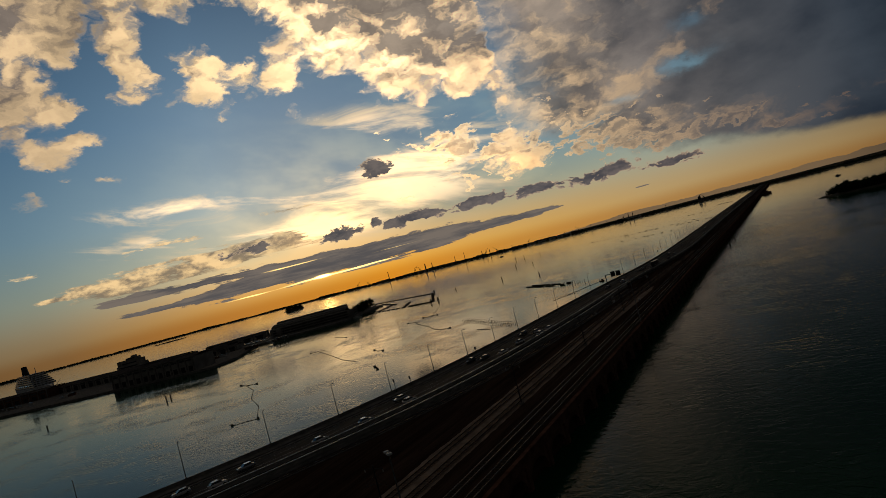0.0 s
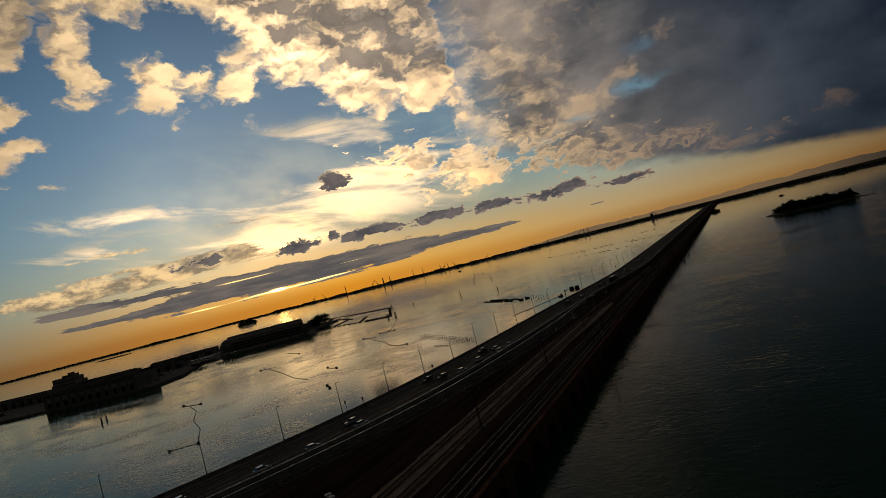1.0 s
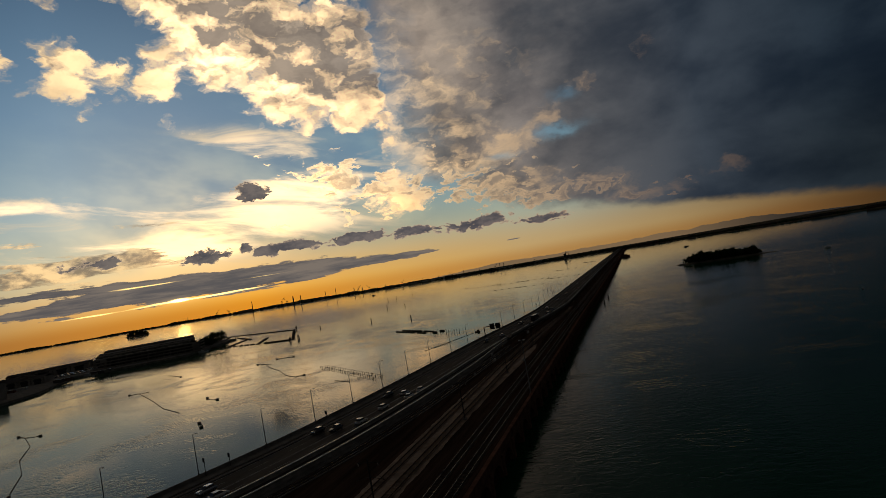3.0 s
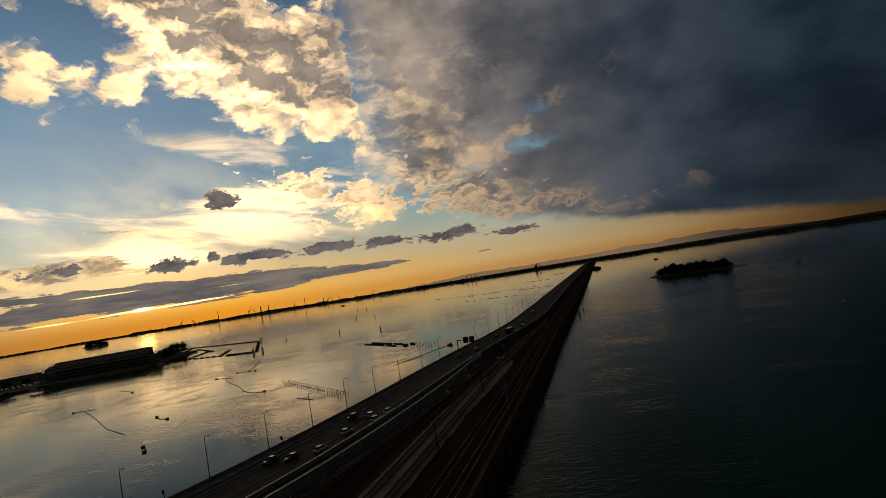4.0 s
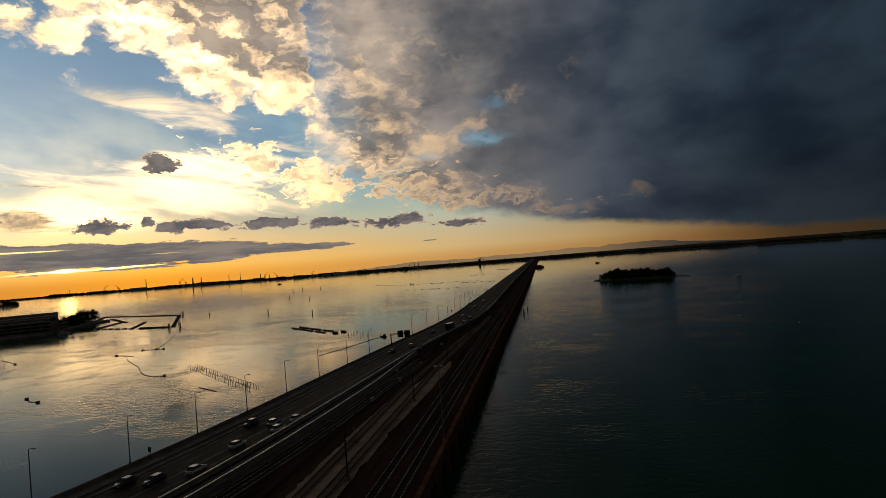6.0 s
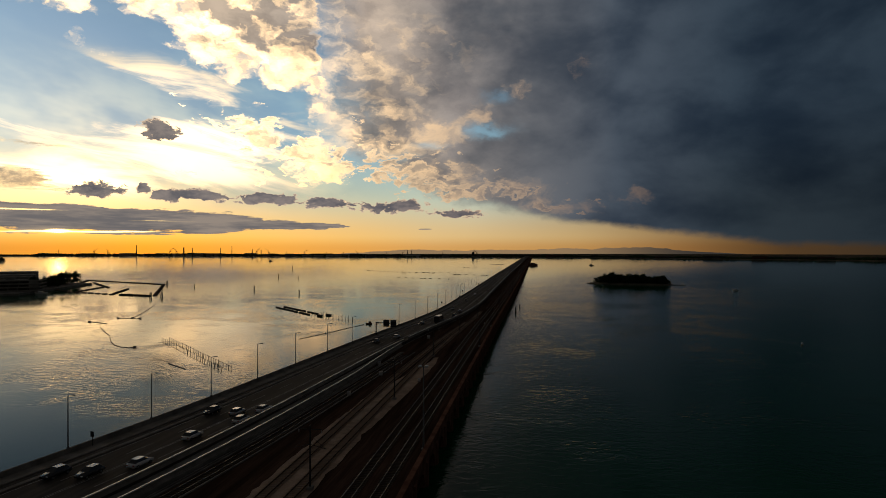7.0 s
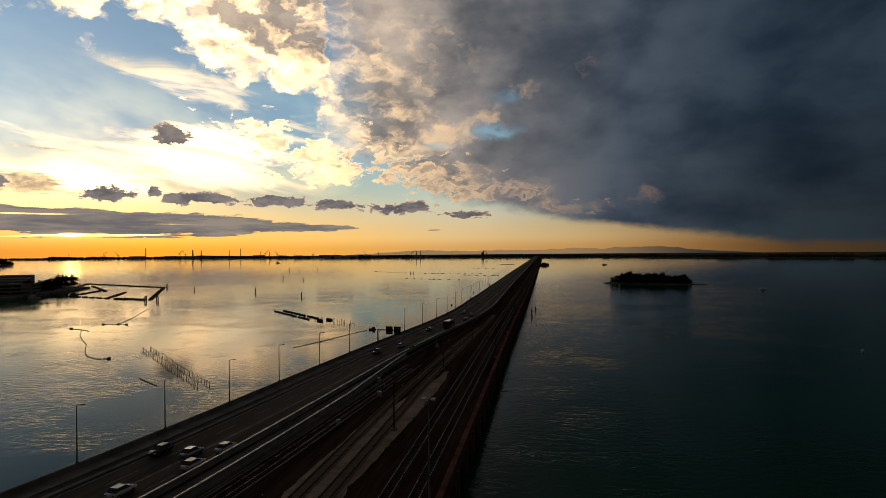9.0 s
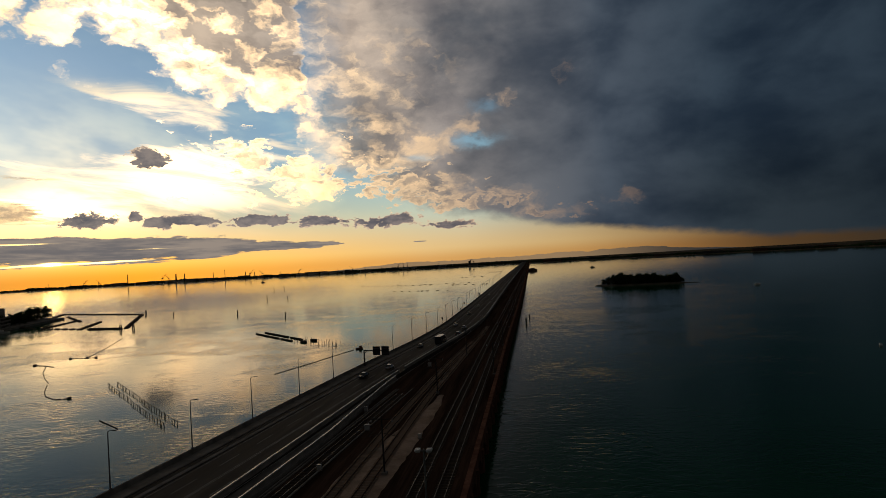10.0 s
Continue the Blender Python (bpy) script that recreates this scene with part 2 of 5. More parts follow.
    # small broken cloud in rows below the layer
    fine = vcalc(t, "MULTIPLY", frayed, (0.55, 1.5, 0.0))
    cell = billows(fine, 0.62, 3.0, 0.4)
    mottle, _ = fbm(t, fine, 0.45, 7.0, 0.62)
    zone = clumps(place, [(-23, 9.2, 7, 3.6, 0.55), (-13, 7.6, 7, 2.8, 0.62), (-31, 12.5, 6, 2.6, 0.40), (-26.5, 10.6, 5, 2.2, 0.26), (-3, 5.4, 7, 1.6, 0.58), (-8, 7.4, 6, 1.9, 0.34), (5, 3.8, 7, 1.0, 0.45), (-36.5, 6.6, 4, 0.6, 0.34), (-28, 6.4, 6, 0.9, 0.30), (-16, 9.6, 4, 1.0, 0.2)])
    small = calc(t, "ADD", centred(mottle, 1.7, zone), calc(t, "MULTIPLY_ADD", cell, -0.8, 0.30))
    dark_side = calc(t, "MULTIPLY_ADD", centred(mottle, -2.4, ramp01(t, small, 0.30, 0.80)), 0.75, calc(t, "MULTIPLY", ramp01(t, az, -24.0, 2.0), 0.12), clamp=True)
    sky = blend(t, calc(t, "MULTIPLY", ramp01(t, small, 0.30, 0.46), ramp01(t, zone, 0.05, 0.18)), sky, blend(t, dark_side, lit, shade))

    # the glow is uneven across the thin cloud
    patch, _ = fbm(t, stretched(0.10, 0.20, 2.0, 0.03), 1.0, 4.0, 0.55)
    uneven = blend(t, ramp01(t, patch, 0.38, 0.62), (0.62, 0.68, 0.78), (1.22, 1.08, 0.93))
    around = clumps(place, [(-34, 9, 17, 8, 1.0)])
    sky = blend(t, calc(t, "MULTIPLY", around, ramp01(t, el, 2.5, 6.0)), sky, blend(t, 1.0, sky, uneven, "MULTIPLY"))

    # low cloud and haze take the colour of the low sun
    low = calc(t, "MULTIPLY", ramp01(t, el, 12.0, 4.0), ramp01(t, az, 2.0, -20.0))
    sky = blend(t, low, sky, blend(t, 1.0, sky, (1.02, 0.97, 0.86), "MULTIPLY"))

    # row of small dark clouds with flat feet, and the flat bank under them
    tops = vcalc(t, "ADD", place, vcalc(t, "MULTIPLY_ADD", curl, (2.4, 1.3, 0.0), (-1.2, -0.65, 0.0)))
    lumps = billows(vcalc(t, "MULTIPLY", frayed, (0.7, 1.5, 0.0)), 1.3, 2.0, 0.4)
    tower = clumps(tops, [
        (-39.8, 5.1, 2.3, 0.80, 1.0), (-36.4, 5.5, 0.6, 0.50, 0.9), (-34.0, 4.9, 1.7, 0.65, 0.95), (-31.2, 4.9, 2.0, 0.65, 1.0), (-26.4, 4.9, 2.0, 0.60, 1.0), (-24.0, 4.7, 1.2, 0.45, 0.8),
        (-20.3, 4.5, 2.2, 0.70, 1.05), (-14.6, 4.2, 3.2, 0.60, 1.05), (-12.0, 4.3, 1.4, 0.50, 0.6), (-7.2, 3.6, 2.6, 0.50, 1.0), (-35.1, 10.4, 1.9, 1.0, 0.95), (-48.5, 5.7, 3.0, 0.6, 0.8), (-41.5, 10.9, 0.7, 0.25, 0.6)])
    tower = calc(t, "MULTIPLY", calc(t, "MULTIPLY_ADD", lumps, -0.5, centred(puffy, 1.7, calc(t, "ADD", tower, 0.17))), ramp01(t, tower, 0.06, 0.3))
    bank = clumps(place, [(-45, 2.55, 12, 1.05, 1.0), (-33, 2.5, 10, 0.92, 0.95), (-23, 2.25, 6, 0.30, 0.8), (-56, 3.9, 6, 0.40, 0.72), (-50, 3.6, 8, 0.22, 0.55), (-31.5, 1.55, 2.0, 0.10, 0.7), (-10.6, 2.0, 0.7, 0.06, 0.7), (-3.9, 1.4, 0.9, 0.06, 0.6), (-57, 2.3, 7, 0.25, 0.5)])
    bank = calc(t, "MULTIPLY", centred(puffy, 0.8, centred(streak, 2.4, bank)), ramp01(t, bank, 0.06, 0.3))
    grey = blend(t, ramp01(t, puffy, 0.35, 0.65), (0.115, 0.110, 0.118), (0.26, 0.22, 0.195))
    sky = blend(t, ramp01(t, bank, 0.42, 0.56), sky, blend(t, ramp01(t, streak, 0.40, 0.62), (0.150, 0.138, 0.138), (0.29, 0.24, 0.20)))
    fade = colour_ramp(t, az, -40.0, 0.0, [(-40, 1.0, 1.0, 1.0), (-20, 0.95, 0.95, 1.0), (0, 0.8, 0.76, 0.78)])
    sky = blend(t, ramp01(t, tower, 0.20, 0.34), sky, blend(t, 1.0, blend(t, ramp01(t, tower, 0.22, 0.46), (0.85, 0.62, 0.40), grey), fade, "MULTIPLY"))

    gap = clumps(place, [(-42, 1.52, 4.5, 0.12, 0.9), (-36.5, 1.6, 3.0, 0.09, 0.6), (-49, 1.4, 3.5, 0.10, 0.6), (-45, 3.25, 5, 0.10, 0.55), (-36.5, 2.55, 4, 0.05, 0.6), (-52, 4.1, 5, 0.10, 0.45)])
    sky = blend(t, ramp01(t, centred(streak, 1.6, gap), 0.40, 0.9), sky, (4.5, 3.0, 0.9))

    # the sun itself, low behind the lower edge of the bank
    glare = clumps(place, [(-42.5, 1.55, 0.5, 0.09, 1.0), (-42.5, 1.5, 2.4, 0.30, 0.006)])
    sky = blend(t, glare, sky, (34.0, 21.0, 6.0))

    # rain-dark air low in the north-east, and the dull sky out of the sun's reach
    gloom = calc(t, "MULTIPLY", ramp01(t, az, 4.0, 22.0), ramp01(t, el, 14.0, 3.0))
    sky = blend(t, gloom, sky, blend(t, 1.0, sky, (0.70, 0.66, 0.60), "MULTIPLY"))
    sky = blend(t, above, sky, (0.032, 0.031, 0.030))

    out = t.nodes.new("ShaderNodeOutputWorld")
    bg = t.nodes.new("ShaderNodeBackground")
    wire(t, vcalc(t, "MULTIPLY", sky, (10.0, 10.0, 10.0)), bg.inputs[0])
    bg.inputs[1].default_value = 0.1
    t.links.new(bg.outputs[0], out.inputs[0])


make_sky()
sun = new("sun", bpy.data.lights.new("sun", "SUN"))
sun.data.energy, sun.data.angle, sun.data.color = 0.006, radians(12.0), (1.0, 0.72, 0.42)
_a, _e = radians(SUN_AZ), radians(SUN_EL)
sun.matrix_world = look((0, 0, 0), (-math.sin(_a) * math.cos(_e), -math.cos(_a) * math.cos(_e), -math.sin(_e)))

# ---- materials ----
def material(name, colour, rough=0.8, metal=0.0, vary=0.25, scale=0.5, bump=0.0, fine=8.0, spec=0.12, along=1.0):
    """A weathered surface: broad stains and fine grain in colour, relief in bump. scale: features per metre."""
    m = bpy.data.materials.new(name)
    m.use_nodes = True
    t = m.node_tree
    b = t.nodes["Principled BSDF"]
    b.inputs["Roughness"].default_value, b.inputs["Metallic"].default_value = rough, metal
    b.inputs["Specular IOR Level"].default_value = spec if rough < 0.7 else 0.0
    where = t.nodes.new("ShaderNodeTexCoord").outputs["Object"]
    if along != 1.0:
        where = vcalc(t, "MULTIPLY", where, (1.0, along, 1.0))
    broad, _ = fbm(t, where, scale, 5.0, 0.6)
    grain, _ = fbm(t, where, scale * fine, 4.0, 0.6)
    dark = tuple(c * (1 - vary) for c in colour)
    pale = tuple(min(1.0, c * (1 + vary)) for c in colour)
    col = blend(t, ramp01(t, broad, 0.3, 0.7), dark, pale)
    col = blend(t, calc(t, "MULTIPLY", ramp01(t, grain, 0.35, 0.7), vary), col, tuple(c * 0.5 for c in colour))
    t.links.new(col, b.inputs["Base Color"])
    if bump:
        n = t.nodes.new("ShaderNodeBump")
        n.inputs["Strength"].default_value, n.inputs["Distance"].default_value = 0.6, bump
        t.links.new(grain, n.inputs["Height"])
        t.links.new(n.outputs[0], b.inputs["Normal"])
    return m


def water_material():
    """Lagoon water: a calm mirror with patches where the wind draws short ripples."""
    m = bpy.data.materials.new("lagoon_water")
    m.use_nodes = True
    t = m.node_tree
    b = t.nodes["Principled BSDF"]
    b.inputs["Roughness"].default_value = 0.065
    b.inputs["IOR"].default_value = 1.11
    where = t.nodes.new("ShaderNodeTexCoord").outputs["Object"]
    murk, _ = fbm(t, where, 0.012, 4.0, 0.6)
    t.links.new(blend(t, ramp01(t, murk, 0.3, 0.7), (0.001, 0.044, 0.015), (0.002, 0.058, 0.020)), b.inputs["Base Color"])
    # cat's paws and long wind lanes decide where the surface is ruffled
    lanes, _ = fbm(t, vcalc(t, "MULTIPLY", where, (0.011, 0.019, 0.0)), 1.0, 5.0, 0.6, 0.8)
    paws, _ = fbm(t, where, 0.05, 3.0, 0.55, 0.6)
    sep = t.nodes.new("ShaderNodeSeparateXYZ")
    t.links.new(where, sep.inputs[0])
    lee = ramp01(t, sep.outputs[0], -50.0, -5.0)
    mask = calc(t, "ADD", ramp01(t, calc(t, "MULTIPLY_ADD", paws, 0.4, calc(t, "MULTIPLY", lanes, 0.6)), 0.47, 0.60), calc(t, "MULTIPLY", lee, 0.5))
    near = ramp01(t, sep.outputs[1], 900.0, 250.0)
    amount = calc(t, "MULTIPLY_ADD", calc(t, "MULTIPLY", mask, near), 0.62, 0.06)
    ripples = t.nodes.new("ShaderNodeTexNoise")
    wire(t, vcalc(t, "MULTIPLY", where, (0.36, 0.56, 0.0)), ripples.inputs["Vector"])
    for k, v in (("Scale", 1.0), ("Detail", 3.0), ("Roughness", 0.55), ("Distortion", 0.7)):
        ripples.inputs[k].default_value = v
    swell, _ = fbm(t, vcalc(t, "MULTIPLY", where, (0.03, 0.06, 0.0)), 1.0, 2.0, 0.5)
    n = t.nodes.new("ShaderNodeBump")
    n.inputs["Distance"].default_value = 0.23
    wire(t, amount, n.inputs["Strength"])
    t.links.new(calc(t, "MULTIPLY_ADD", swell, 0.8, ripples.outputs[0]), n.inputs["Height"])
    t.links.new(n.outputs[0], b.inputs["Normal"])
    return m


WATER = water_material()


def asphalt_material():
    """Road surface with long wheel tracks, patches and fine grain."""
    m = bpy.data.materials.new("asphalt")
    m.use_nodes = True
    t = m.node_tree
    b = t.nodes["Principled BSDF"]
    b.inputs["Roughness"].default_value, b.inputs["Specular IOR Level"].default_value = 0.8, 0.03
    where = t.nodes.new("ShaderNodeTexCoord").outputs["Object"]
    lanes, _ = fbm(t, vcalc(t, "MULTIPLY", where, (0.55, 0.012, 0.0)), 1.0, 4.0, 0.6)
    patches, _ = fbm(t, where, 0.05, 5.0, 0.65)
    grain, _ = fbm(t, where, 3.0, 4.0, 0.6)
    col = blend(t, ramp01(t, lanes, 0.36, 0.64), (0.040, 0.036, 0.032), (0.092, 0.080, 0.069))
    col = blend(t, calc(t, "MULTIPLY", ramp01(t, patches, 0.45, 0.6), 0.5), col, (0.05, 0.046, 0.042))
    col = blend(t, calc(t, "MULTIPLY", ramp01(t, grain, 0.4, 0.7), 0.3), col, (0.03, 0.028, 0.026))
    t.links.new(col, b.inputs["Base Color"])
    n = t.nodes.new("ShaderNodeBump")
    n.inputs["Strength"].default_value, n.inputs["Distance"].default_value = 0.5, 0.01
    t.links.new(grain, n.inputs["Height"])
    t.links.new(n.outputs[0], b.inputs["Normal"])
    return m


ASPHALT = asphalt_material()
CONCRETE = material("concrete", (0.24, 0.225, 0.205), 0.85, vary=0.3, scale=0.3, bump=0.01)
BRICK = material("weathered_brick", (0.17, 0.085, 0.06), 0.9, vary=0.4, scale=0.4, bump=0.02)
BALLAST = material("ballast", (0.060, 0.036, 0.026), 0.95, vary=0.6, scale=0.5, bump=0.05, fine=7, along=0.05)
PALE_BALLAST = material("new_ballast", (0.36, 0.27, 0.21), 0.95, vary=0.3, scale=0.3, bump=0.05, fine=14)
STEEL = material("galvanised_steel", (0.28, 0.29, 0.30), 0.5, 0.7, vary=0.2, scale=1.0)
DARK_STEEL = material("dark_steel", (0.05, 0.05, 0.05), 0.55, 0.4, vary=0.3, scale=1.0)
RAIL = material("worn_rail", (0.15, 0.13, 0.12), 0.5, 0.8, vary=0.2, scale=1.0)
WHITE = material("white_paint", (0.75, 0.75, 0.74), 0.5, vary=0.1, scale=0.5)
LEAF = material("dark_foliage", (0.045, 0.07, 0.03), 0.8, vary=0.5, scale=0.3)
BARK = material("bark", (0.12, 0.09, 0.07), 0.9, vary=0.4, scale=1.5)
TIMBER = material("wet_timber", (0.10, 0.08, 0.065), 0.8, vary=0.4, scale=1.5)
LINE_PAINT = material("worn_line_paint", (0.42, 0.42, 0.40), 0.8, vary=0.5, scale=0.8)
PALE_METAL = material("pale_galvanised_metal", (0.55, 0.55, 0.54), 0.45, 0.3, vary=0.15, scale=0.8, spec=0.4)
DARK_RAIL = material("rusty_rail", (0.07, 0.045, 0.035), 0.7, 0.3, vary=0.3, scale=1.0)
SIGN_BACK = material("sign_back", (0.035, 0.035, 0.04), 0.5, 0.2, vary=0.2, scale=1.0)
CAR_WHITE = material("white_car_paint", (0.72, 0.72, 0.72), 0.22, vary=0.06, scale=1.0, spec=0.6)
CAR_SILVER = material("silver_car_paint", (0.45, 0.46, 0.48), 0.25, 0.6, vary=0.06, scale=1.0, spec=0.6)
CAR_DARK = material("dark_car_paint", (0.04, 0.042, 0.05), 0.2, 0.3, vary=0.1, scale=1.0, spec=0.6)
GLASS = material("tinted_glass", (0.015, 0.017, 0.02), 0.06, vary=0.05, scale=1.0, spec=0.8)
RUBBER = material("rubber", (0.025, 0.025, 0.026), 0.85, vary=0.2, scale=2.0)
LENS = material("lamp_glass", (0.7, 0.7, 0.68), 0.15, vary=0.05, scale=2.0, spec=0.6)
RED_LENS = material("red_lamp_glass", (0.35, 0.02, 0.02), 0.2, vary=0.1, scale=2.0, spec=0.6)
PLASTER = material("grey_plaster", (0.34, 0.32, 0.29), 0.9, vary=0.3, scale=0.08, bump=0.02)
ROOFING = material("dark_roofing", (0.11, 0.10, 0.095), 0.9, vary=0.35, scale=0.06)
WINDOW = material("window_glass", (0.02, 0.024, 0.03), 0.1, vary=0.1, scale=0.5, spec=0.6)
HILLS = material("hills_haze_glow", (0.10, 0.085, 0.085), 1.0, vary=0.2, scale=0.004)
# distance haze is painted as emission: warm glow, fading to dark towards +x
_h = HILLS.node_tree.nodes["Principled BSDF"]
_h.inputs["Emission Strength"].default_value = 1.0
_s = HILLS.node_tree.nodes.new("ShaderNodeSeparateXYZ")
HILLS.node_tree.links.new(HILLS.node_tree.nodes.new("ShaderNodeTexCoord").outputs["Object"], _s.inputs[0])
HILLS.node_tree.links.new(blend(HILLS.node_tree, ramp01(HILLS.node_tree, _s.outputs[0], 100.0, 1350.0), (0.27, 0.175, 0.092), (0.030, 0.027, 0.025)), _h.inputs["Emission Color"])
EARTH = material("shore_earth", (0.13, 0.11, 0.08), 0.95, vary=0.4, scale=0.06, bump=0.1)


# ---- building helpers ----
def part(name, bm, mat, parent=None, label="", smooth=False):
    me = bpy.data.meshes.new(name)
    bm.to_mesh(me)
    bm.free()
    me.materials.append(mat)
    if smooth:
        for p in me.polygons:
            p.use_smooth = True
    ob = new(name, me)
    if parent:
        ob.parent = parent
    if label:
        tagged(ob, label)
    return ob


def box(bm, cx, cy, cz, sx, sy, sz, turn=0.0, bevel=0.0):
    """A box by its centre and full sizes, turned about z (radians)."""
    m = Matrix.Translation((cx, cy, cz)) @ Matrix.Rotation(turn, 4, "Z") @ Matrix.Diagonal((sx, sy, sz, 1))
    r = bmesh.ops.create_cube(bm, size=1.0, matrix=m)
    if bevel:
        es = {e for v in r["verts"] for e in v.link_edges}
        bmesh.ops.bevel(bm, geom=list(es), offset=bevel, segments=1, affect="EDGES")
    return bm


def rod(bm, a, b, r0, r1=None, sides=8):
    """A tapered rod from a to b."""
    a, b = Vector(a), Vector(b)
    d = b - a
    q = d.to_track_quat("Z", "Y").to_matrix().to_4x4()
    bmesh.ops.create_cone(bm, cap_ends=True, segments=sides, radius1=r0, radius2=r0 if r1 is None else r1, depth=d.length,
                          matrix=Matrix.Translation((a + b) / 2) @ q)
    return bm


def sweep(bm, line, profile):
    """Sweep a closed profile of (offset to the right, height) along a plan line of (x, y)."""
    pts = [Vector((p[0], p[1])) for p in line]
    rings = []
    for i, p in enumerate(pts):
        d = (pts[min(i + 1, len(pts) - 1)] - pts[max(i - 1, 0)]).normalized()
        side = Vector((d.y, -d.x))
        rings.append([bm.verts.new((p.x + side.x * o, p.y + side.y * o, h)) for o, h in profile])
    n = len(profile)
    for a, b in zip(rings, rings[1:]):
        for k in range(n):
            bm.faces.new((a[k], a[(k + 1) % n], b[(k + 1) % n], b[k]))
    bm.faces.new(rings[0][::-1])
    bm.faces.new(rings[-1])
    bmesh.ops.recalc_face_normals(bm, faces=bm.faces)
    return bm


def plan_line(knots, step=6.0):
    """A smooth plan line x(y) through the knots (y, x), as points every step metres."""
    ys, xs = [k[0] for k in knots], [k[1] for k in knots]
    y = np.arange(ys[0], ys[-1] + 0.1, step)
    x = np.interp(y, ys, xs)
    pad = np.pad(x, 4, mode="reflect", reflect_type="odd")
    x = np.convolve(pad, np.ones(9) / 9, mode="valid")
    return [(float(a), float(b)) for a, b in zip(x, y)]


def thing(name, label, category, group="", kind="", at=(0, 0, 0), turn=0.0):
    e = new(name)
    e.matrix_basis = Matrix.Translation(at) @ Matrix.Rotation(turn, 4, "Z")
    return tagged(e, label, category, group, kind)


# ---- water and far land ----
bm = bmesh.new()
bmesh.ops.create_circle(bm, cap_ends=True, segments=96, radius=4985)
tagged(part("water", bm, WATER), "still lagoon water ruffled by light wind", "water", kind="structure")

# ---- causeway plan (y, x) ----
ROAD_LEFT = plan_line([(-160, -190), (-60, -130), (-20, -109), (10, -96), (49, -84), (80, -78.5), (115, -73.5), (165, -69), (234, -62),
                       (270, -56.5), (333, -51.5), (460, -50), (813, -48.5), (1771, -42), (3060, -34)])
ROAD_RIGHT = plan_line([(-160, -160), (-60, -106), (-20, -87), (5, -76), (29, -67.5), (48, -62), (75, -58), (100, -55), (144, -52),
                        (204, -48), (251, -42.5), (304, -35), (365, -31), (520, -31), (806, -30), (1771, -23), (3060, -15)])
RAIL_RIGHT = plan_line([(-160, -17.4), (0, -16.9), (270, -16.0), (400, -14.4), (650, -12.4), (1500, -7.5), (3060, 2)])


def between(left, right, z0, z1):
    bm = bmesh.new()
    a0 = [[bm.verts.new((p[0], p[1], z)) for p in line for z in (z1, z0)] for line in (left, right)]
    for i in range(len(left) - 1):
        l0, l1, L0, L1 = a0[0][2 * i], a0[0][2 * i + 2], a0[0][2 * i + 1], a0[0][2 * i + 3]
        r0, r1, R0, R1 = a0[1][2 * i], a0[1][2 * i + 2], a0[1][2 * i + 1], a0[1][2 * i + 3]
        for f in ((l0, r0, r1, l1), (L0, L1, R1, R0), (l0, l1, L1, L0), (r0, R0, R1, r1)):
            bm.faces.new(f)
    bmesh.ops.recalc_face_normals(bm, faces=bm.faces)
    return bm

def shift(line, off, y0=-1e9, y1=1e9):
    """A line parallel to a plan line, off metres to its right, between two y."""
    out = []
    for i, (x, y) in enumerate(line):
        if y0 <= y <= y1:
            a, b = line[max(i - 1, 0)], line[min(i + 1, len(line) - 1)]
            d = Vector((b[0] - a[0], b[1] - a[1])).normalized()
            out.append((x + d.y * off, y - d.x * off))
    return out


def at_y(line, y):
    """The point of a plan line at y, and its heading (radians, from +Y to the left)."""
    xs, ys = [p[0] for p in line], [p[1] for p in line]
    x = float(np.interp(y, ys, xs))
    dx = float(np.interp(y + 4, ys, xs)) - float(np.interp(y - 4, ys, xs))
    return x, y, -math.atan2(dx, 8.0)


# ---- causeway ----
road = part("road", between(ROAD_LEFT, ROAD_RIGHT, -1.0, 6.0), ASPHALT)
tagged(road, "dark asphalt causeway road over the lagoon", "road", kind="structure")
BED = between(shift(ROAD_RIGHT, 0.02), shift(RAIL_RIGHT, -0.9), -1.0, 5.0)
tagged(part("railway_bed", BED, BALLAST), "dark brown ballast bed of the railway causeway", "railway bed", kind="structure")
tagged(part("parapet_road", sweep(bmesh.new(), shift(ROAD_LEFT, 0.2), [(-0.25, 5.2), (-0.2, 7.0), (0.2, 7.0), (0.25, 6.0), (0.25, 5.2)]), CONCRETE),
       "low grey concrete parapet along the road", "parapet", kind="structure")
tagged(part("pavement", sweep(bmesh.new(), shift(ROAD_LEFT, 1.9), [(-1.4, 5.9), (-1.4, 6.18), (1.3, 6.18), (1.4, 6.12), (1.4, 5.9)]), CONCRETE),
       "grey concrete footway beside the road", "footway", kind="structure")
tagged(part("trim_verge", sweep(bmesh.new(), shift(ROAD_LEFT, 5.4), [(-0.5, 5.9), (-0.45, 6.16), (0.45, 6.16), (0.5, 5.9)]), CONCRETE),
       "pale kerb strip beside the traffic lanes", "kerb", kind="structure")

# lane lines
for off, dash in ((6.6, 0), (9.9, 1), (13.2, 0), (13.6, 0), (16.8, 1), (19.6, 0)):
    bm = bmesh.new()
    line = shift(ROAD_LEFT, off, -130, 900)
    for i in range(0, len(line) - 1):
        if dash and i % 2:
            continue
        a, b = Vector((*line[i], 6.006)), Vector((*line[i + 1], 6.006))
        s = Vector(((b - a).y, -(b - a).x, 0)).normalized() * 0.07
        bm.faces.new([bm.verts.new(v) for v in (a - s, a + s, b + s, b - s)])
    bmesh.ops.recalc_face_normals(bm, faces=bm.faces)
    tagged(part("lane_line", bm, LINE_PAINT), "worn white painted lane line on the asphalt", "lane line", kind="structure")


